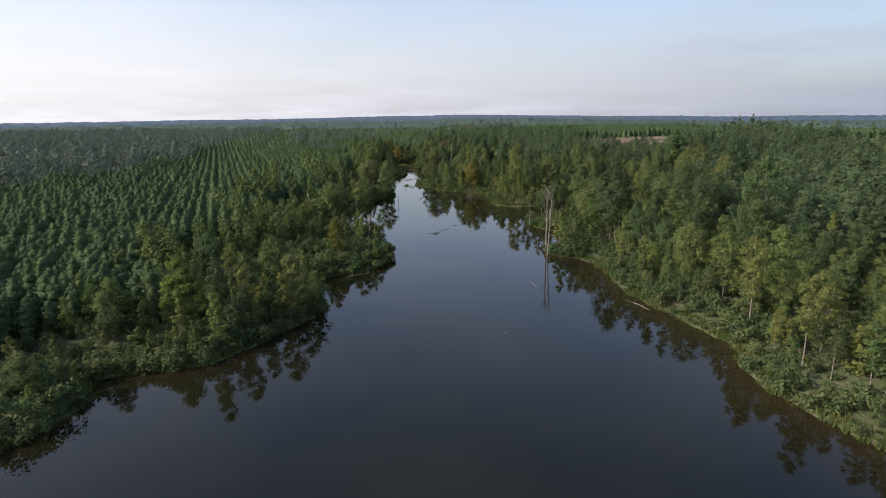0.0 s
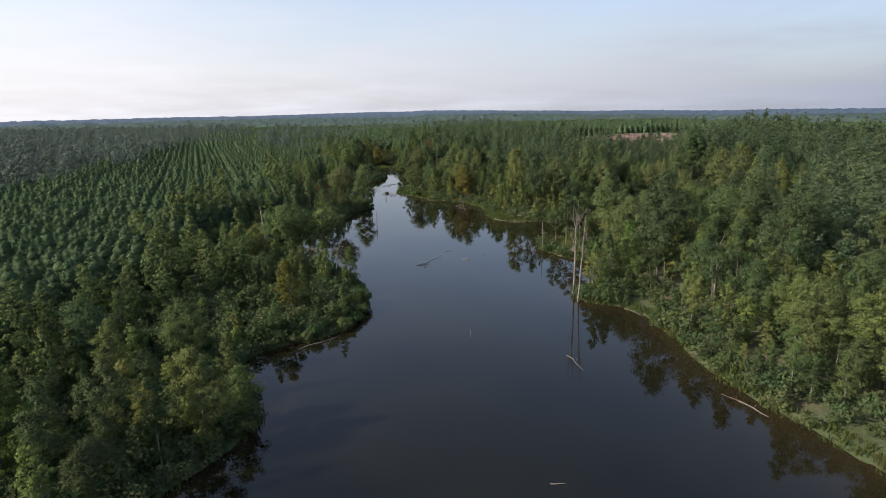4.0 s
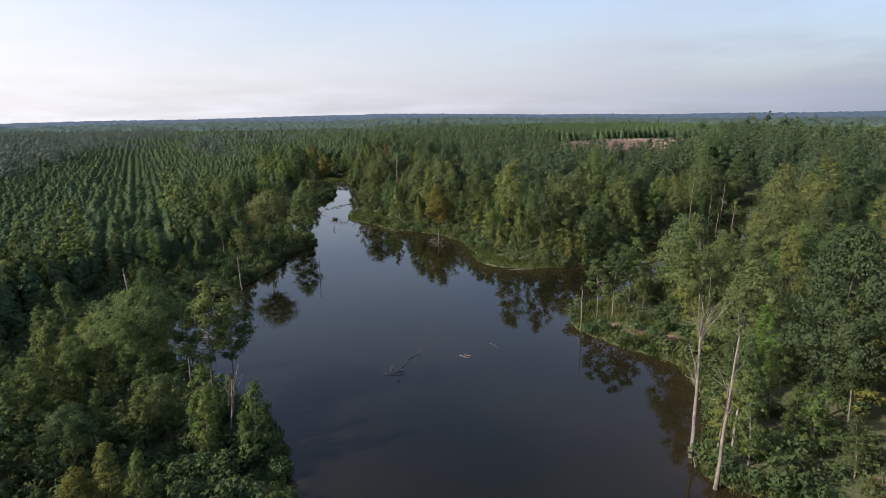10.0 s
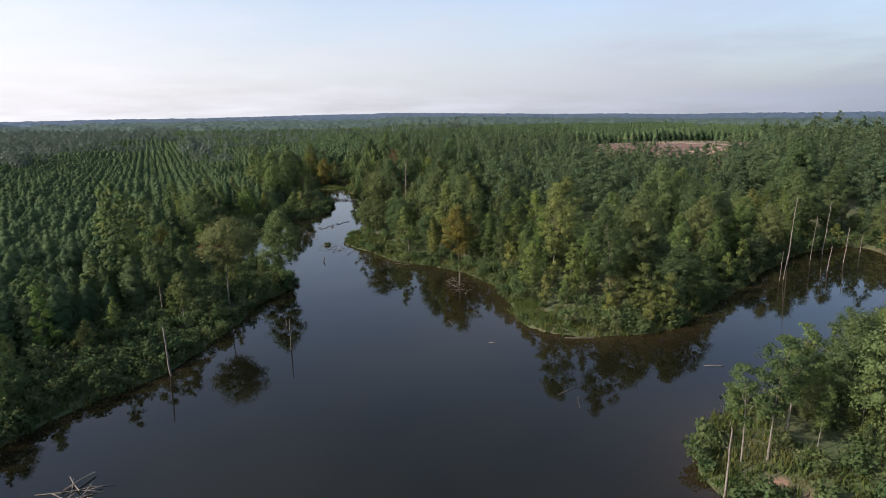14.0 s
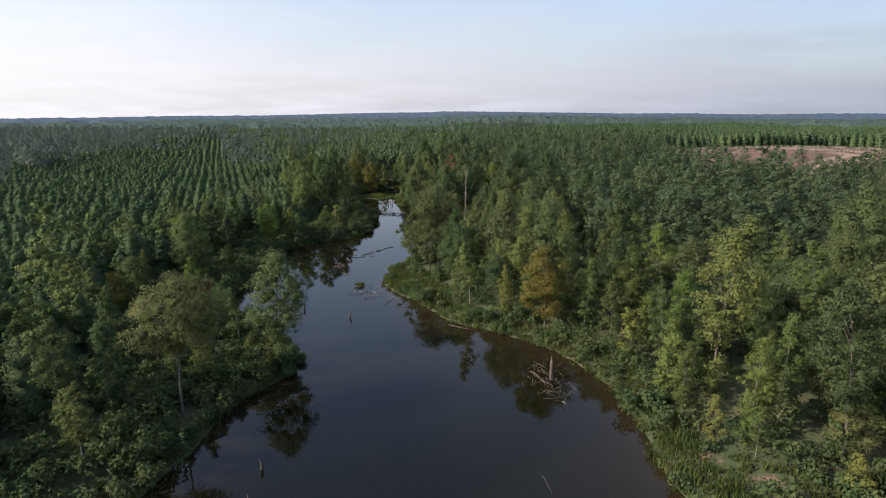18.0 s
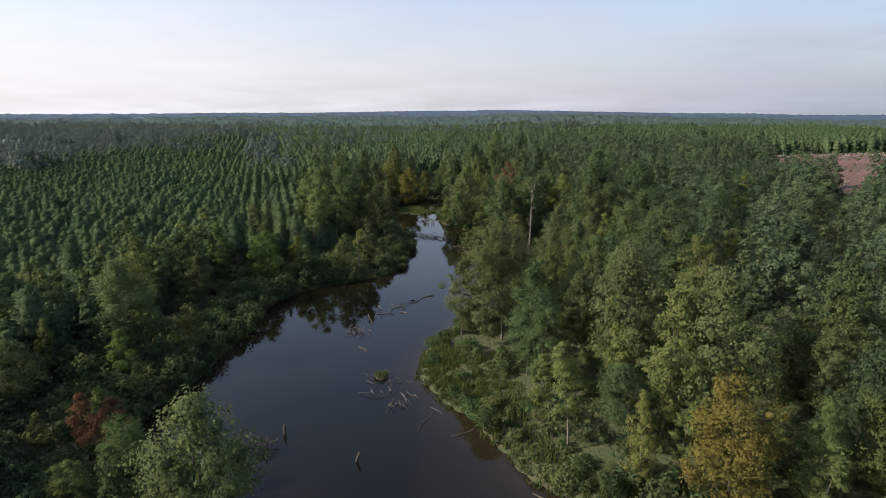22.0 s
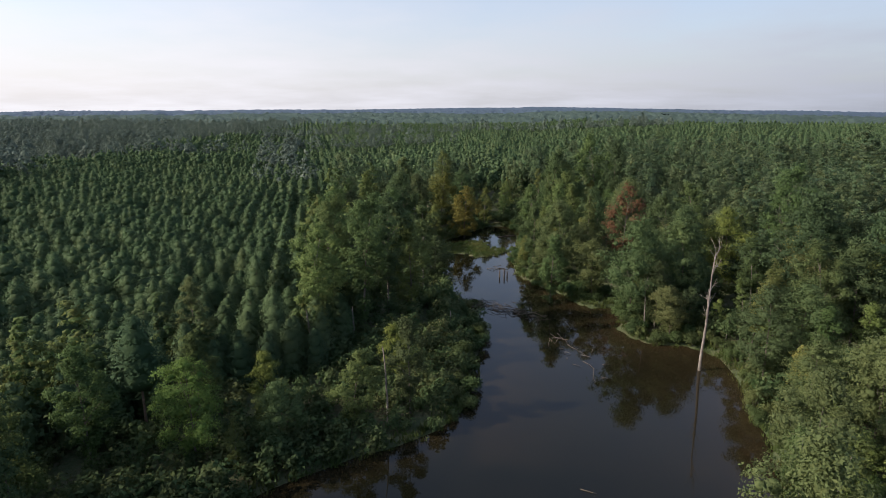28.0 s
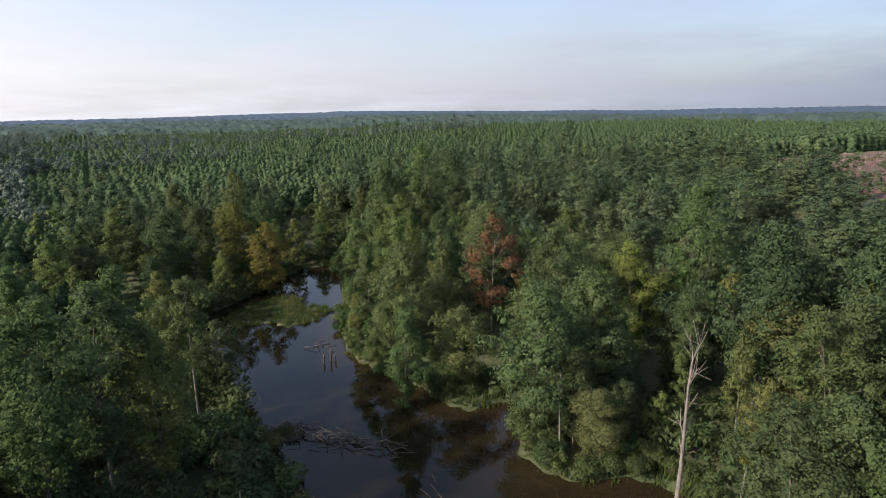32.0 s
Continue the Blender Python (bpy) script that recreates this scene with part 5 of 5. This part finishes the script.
# ---------------------------------------------------------------- drowned logs and brush
def log(x0, y0, x1, y1, r, z0=0.02, z1=0.06, wood_m=None, label="drowned log lying in the water", seed=0):
    """One lying log with a few broken branch stubs."""
    g = np.random.default_rng(int(abs(x0) * 91 + y0 * 7) + seed)
    p0, p1 = np.array([x0, y0, z0]), np.array([x1, y1, z1])
    ln = np.linalg.norm(p1 - p0)
    t = np.linspace(0, 1, 5)
    pts = p0 + (p1 - p0) * t[:, None]
    pts[:, :2] += g.normal(0, 0.02 * ln, (5, 2))
    parts = [tube(pts, r * (1 - 0.65 * t), 6)]
    for _ in range(int(g.integers(1, 4))):
        s = pts[int(g.integers(1, 4))]
        d = np.append(g.normal(0, 1, 2), abs(g.normal(0.35, 0.3)))
        parts.append(tube([s, s + unit(d) * ln * g.uniform(0.08, 0.2)], [r * 0.4, 0.01], 4))
    v, f = join(parts)
    c = pts.mean(0)
    ob = mesh_object("log", v - c, f, [wood_m or wet_wood], smooth=True)
    ob.location = c
    return tagged(ob, label, "log", "drowned logs")


PALE = "pale bleached log lying in the water"
for x0, y0, x1, y1, r, pale in ((6.2, 129.2, 6.7, 133.5, 0.06, 1), (19.8, 121.0, 20.7, 115.4, 0.08, 1), (-20.5, 126.5, -14.5, 131.5, 0.12, 1), (10.5, 90.9, 12.0, 90.8, 0.09, 1), (8.7, 88.1, 9.3, 87.6, 0.06, 0),
                                (37.2, 105.6, 38.6, 101.5, 0.13, 1), (-0.9, 175.5, 4.1, 184.3, 0.07, 0), (-2.4, 175.2, 0.6, 175.4, 0.09, 1), (8.9, 180.1, 10.4, 178.7, 0.08, 1), (14.2, 184.0, 15.0, 183.2, 0.06, 0),
                                (5.0, 188.5, 7.0, 188.0, 0.06, 0), (-29.3, 194.2, -23.0, 191.4, 0.12, 1), (-33.0, 195.0, -24.5, 191.0, 0.10, 1), (-31.0, 192.0, -25.0, 193.4, 0.07, 1), (14.6, 183.3, 15.2, 181.6, 0.06, 0),
                                (9.6, 180.2, 10.8, 179.4, 0.08, 1), (20.6, 208.0, 23.9, 209.8, 0.09, 0), (22.4, 204.4, 23.2, 207.4, 0.07, 0), (43.6, 213.9, 46.2, 213.3, 0.10, 1), (-34.4, 194.8, -27.5, 195.9, 0.09, 1),
                                (15.3, 226.6, 16.5, 226.0, 0.07, 1), (10.3, 237.2, 10.7, 234.3, 0.06, 0), (-22.0, 326.2, -20.1, 321.5, 0.13, 1), (-20.8, 312.4, -19.0, 310.3, 0.13, 1), (-18.4, 327.0, -16.9, 332.6, 0.11, 0),
                                (-15.1, 332.3, -11.7, 339.0, 0.14, 0), (-13.5, 336.0, -11.2, 337.6, 0.12, 0), (-8.3, 293.4, -9.7, 288.9, 0.09, 0), (-13.0, 296.7, -13.7, 292.6, 0.08, 0), (-7.5, 376.7, -6.0, 374.1, 0.08, 0),
                                (-5.7, 371.0, -4.4, 368.6, 0.07, 0), (-4.6, 369.0, -4.9, 364.8, 0.08, 0), (-20.0, 448.5, -14.0, 452.5, 0.22, 0), (-27.1, 278.2, -24.4, 278.1, 0.08, 0), (-28.4, 282.8, -25.2, 281.0, 0.09, 0),
                                (2.0, 279.2, 6.0, 276.4, 0.10, 1), (5.2, 279.0, 4.0, 275.6, 0.09, 0), (-3.4, 290.0, -5.8, 288.2, 0.12, 0), (27.5, 226.8, 33.0, 225.6, 0.10, 1), (38.0, 104.0, 36.0, 107.5, 0.08, 1), (35.0, 140.5, 37.5, 136.0, 0.09, 1),
                                (-8.7, 380.9, -7.2, 377.0, 0.07, 0), (-8.8, 342.9, -7.4, 342.4, 0.08, 0), (28.0, 148.5, 29.5, 152.5, 0.10, 1)):
    log(x0, y0, x1, y1, r * 0.75, wood_m=dead_wood if pale and y0 < 250 else wet_wood, label=PALE if pale and y0 < 250 else "dark drowned log lying in the water")


def brush_pile(x, y, sticks, spread, length, r, label, rise=0.6, along=None, pale=0.3, seed=0):
    """A tangle of fallen sticks in the water, every stick a part."""
    g = np.random.default_rng(700 + seed)
    root = new("brush_pile")
    root.location = (x, y, 0)
    for k in range(sticks):
        if along is None:
            c = np.append(g.normal(0, spread, 2), 0)
            a = g.uniform(0, 6.28)
        else:
            t = g.uniform(-0.5, 0.5)
            c = np.array([along[0] * t, along[1] * t, 0]) + np.append(g.normal(0, spread, 2), 0)
            a = math.atan2(along[1], along[0]) + g.normal(0, 0.55)
        ln = length * g.uniform(0.4, 1.15)
        d = np.array([math.cos(a), math.sin(a), g.normal(0.03, 0.16)])
        c[2] = g.uniform(0.0, rise) * math.exp(-(c[0] ** 2 + c[1] ** 2) / 60) + 0.02
        pts = [c - d * ln / 2, c + g.normal(0, 0.06, 3), c + d * ln / 2]
        pts[0][2] = max(pts[0][2], -0.15)
        v, f = tube(pts, np.array([1, 0.8, 0.35]) * r * g.uniform(0.5, 1.4), 5)
        mesh_object("stick", v, f, [grey_twig if g.uniform() < pale else wet_wood], root, smooth=True)
    return tagged(root, label, "brush pile", "brush piles")


brush_pile(-17, 390.4, 140, 0.9, 2.2, 0.045, "long brush dam of piled sticks across the creek", 0.9, along=(13.5, -7.0), pale=0.1, seed=1)
brush_pile(14.8, 257.0, 64, 1.2, 2.1, 0.036, "tangle of dead branches round a broken stump at the shore", 1.0, along=(1.5, -9.0), pale=0.08, seed=2)
dead_tree(80, 15.2, 258.4, 2.6, 0.30, 2, 0.9, broken=0.7, wood_m=wet_wood, label="thick broken stump standing in the shallows", z=0)
brush_pile(-13.5, 298.0, 40, 1.7, 2.0, 0.04, "scattered drowned branches and a mossy stump", 0.5, along=(4.0, -9.0), pale=0.12, seed=3)
brush_pile(-25.6, 284.8, 28, 0.9, 2.3, 0.05, "dark heap of drowned branches by the bank", 0.7, pale=0.1, seed=4)
brush_pile(-22.4, 318.2, 26, 1.1, 1.8, 0.04, "tangle of drowned branches in the creek", 0.5, pale=0.15, seed=5)
brush_pile(-6.6, 373.0, 18, 1.2, 1.8, 0.05, "scattered drowned branches in shallow water", 0.25, along=(5.0, -13.0), pale=0.15, seed=6)
brush_pile(-30.0, 193.6, 16, 1.6, 3.0, 0.06, "bleached branches at the bank", 0.4, pale=0.8, seed=7)
brush_pile(-17.5, 330.5, 14, 1.2, 2.0, 0.07, "scattered drowned branches in shallow water", 0.3, along=(7.0, 8.0), pale=0.2, seed=8)
brush_pile(-0.2, 175.6, 8, 0.7, 1.8, 0.05, "drowned branch cluster in open water", 0.3, pale=0.6, seed=9)
brush_pile(-19.0, 416.5, 10, 0.9, 2.0, 0.06, "scattered drowned branches in shallow water", 0.3, pale=0.2, seed=10)
for x, y, r, sd in ((-15.6, 302.4, 0.9, 1), (-21.8, 392.7, 1.5, 2), (-22.6, 393.0, 1.0, 3)):
    v, f = tuft(600 + sd, 160, 0.7, r)
    ob = mesh_object("grass_tussock", v, f, [grass_leaf])
    ob.location = (x, y, 0.15)
    mound, mf = tube([(0, 0, -0.4), (0, 0, 0.02), (0, 0, 0.12)], [r * 1.05, r * 0.9, r * 0.4], 9)
    mesh_object("root_mass", mound, mf, [wet_wood], ob, smooth=True)
    tagged(ob, "grassy tussock growing on drowned wood", "grass", "tussocks")

# ---------------------------------------------------------------- litter and stumps on the felled patch
cq = scatter(rng, (100, 260, 355, 550), 4.2, lambda q: cut_over(q) > 0.55)
SLASH = [join([tube([(0, 0, 0.05), (1.2, 0.3, 0.15), (2.2, 0.2, 0.1)], [0.12, 0.1, 0.04], 4), tube([(0.4, -0.8, 0.1), (0.8, 0.7, 0.3)], [0.07, 0.03], 4)]), tube([(0, 0, -0.1), (0, 0, 0.45)], [0.22, 0.19], 6), tuft(650, 12, 0.9, 0.7)]
pick = rng.integers(0, 3, len(cq))
strewn("felling_slash", [(SLASH[k], places(rng, cq[pick == k], 0.7, 1.6, sink=0.02), 0 if k < 2 else 1) for k in range(3)], [grey_twig, grass_leaf], "cut stumps, slash and weeds on felled ground", "slash")


# ---------------------------------------------------------------- trees in front of the felled patch, bush on the point, far house
for x, y, sc in ((97, 361, 1.55), (103.5, 359, 1.7), (100, 364, 1.35), (88, 372, 0.85), (90.5, 373, 0.95), (93, 372, 0.9), (86, 374, 0.9), (95.5, 374, 0.8)):
    ob = copy_thing(pine_masters[int(x) % 4], place((x, y), x, sc))
    tagged(ob, "dark green bushy pine beside the felled ground", "tree", "pines by the felled ground")
big_pine = pine(67, 12.0, 3.3, 7500, 0.14, whorls=13, rough=0.8)
for x, y, sc in ((7.0, 387.0, 0.95), (9.8, 390.5, 1.08), (13.0, 388.5, 0.9)):
    ob = make_tree("pine_tree", big_pine[0], big_pine[1], needle, pine_bark, "", "tree", "bank pines")
    ob.matrix_basis = place((x, y), x, sc)
    tagged(ob, "large dense dark green pine on the bank", "tree", "bank pines")
for x, y, sc in ((-20.8, 262.5, 1.35), (-20.2, 260.6, 1.15), (-21.6, 264.6, 1.1), (2.6, 381.5, 1.2), (1.8, 386, 1.3), (4.0, 384, 1.1), (-8.5, 404.5, 1.1), (-3.0, 397.5, 1.2)):
    copy_thing(shrub_masters[2 if sc > 1.2 else 0], place((x, y), x * 3, sc * 1.1))


def house(x, y, z, turn):
    """A small far house: walls, a gabled roof and a few windows."""
    root = new("house")
    root.matrix_basis = pose(x, y, z, 0, 0, turn)
    wall_m, roof_m, glass_m = bark_material("pale_house_wall", (0.22, 0.20, 0.18), (0.30, 0.27, 0.24), 0.6), bark_material("brown_tile_roof", (0.15, 0.09, 0.07), (0.20, 0.12, 0.09), 1.2), bark_material("dark_window", (0.03, 0.035, 0.04), (0.05, 0.055, 0.06))

    def box(name, c, h, m, parent):
        v = np.array([(sx, sy, sz) for sx in (-1, 1) for sy in (-1, 1) for sz in (-1, 1)], float) * h + c
        return mesh_object(name, v, [(0, 1, 3, 2), (4, 6, 7, 5), (0, 4, 5, 1), (2, 3, 7, 6), (0, 2, 6, 4), (1, 5, 7, 3)], [m], parent)
    wall = box("wall", (0, 0, 2.2), (7, 4.5, 2.2), wall_m, root)
    v = np.array([(-7.5, -5.2, 4.3), (7.5, -5.2, 4.3), (7.5, 5.2, 4.3), (-7.5, 5.2, 4.3), (-7.5, 0, 7.4), (7.5, 0, 7.4)])
    mesh_object("roof", v, [(0, 1, 5), (0, 5, 4), (2, 3, 4), (2, 4, 5), (0, 4, 3), (1, 2, 5), (0, 3, 2), (0, 2, 1)], [roof_m], root)
    for wx_ in (-4.5, -1.5, 1.5, 4.5):
        box("window", (wx_, -4.52, 2.4), (0.6, 0.06, 0.7), glass_m, root)
    return tagged(root, "small far house with a brown roof among trees", "house")


house(210, 1205, float(ground_height(np.array([(210.0, 1205.0)]))[0]) - 0.3, 20)
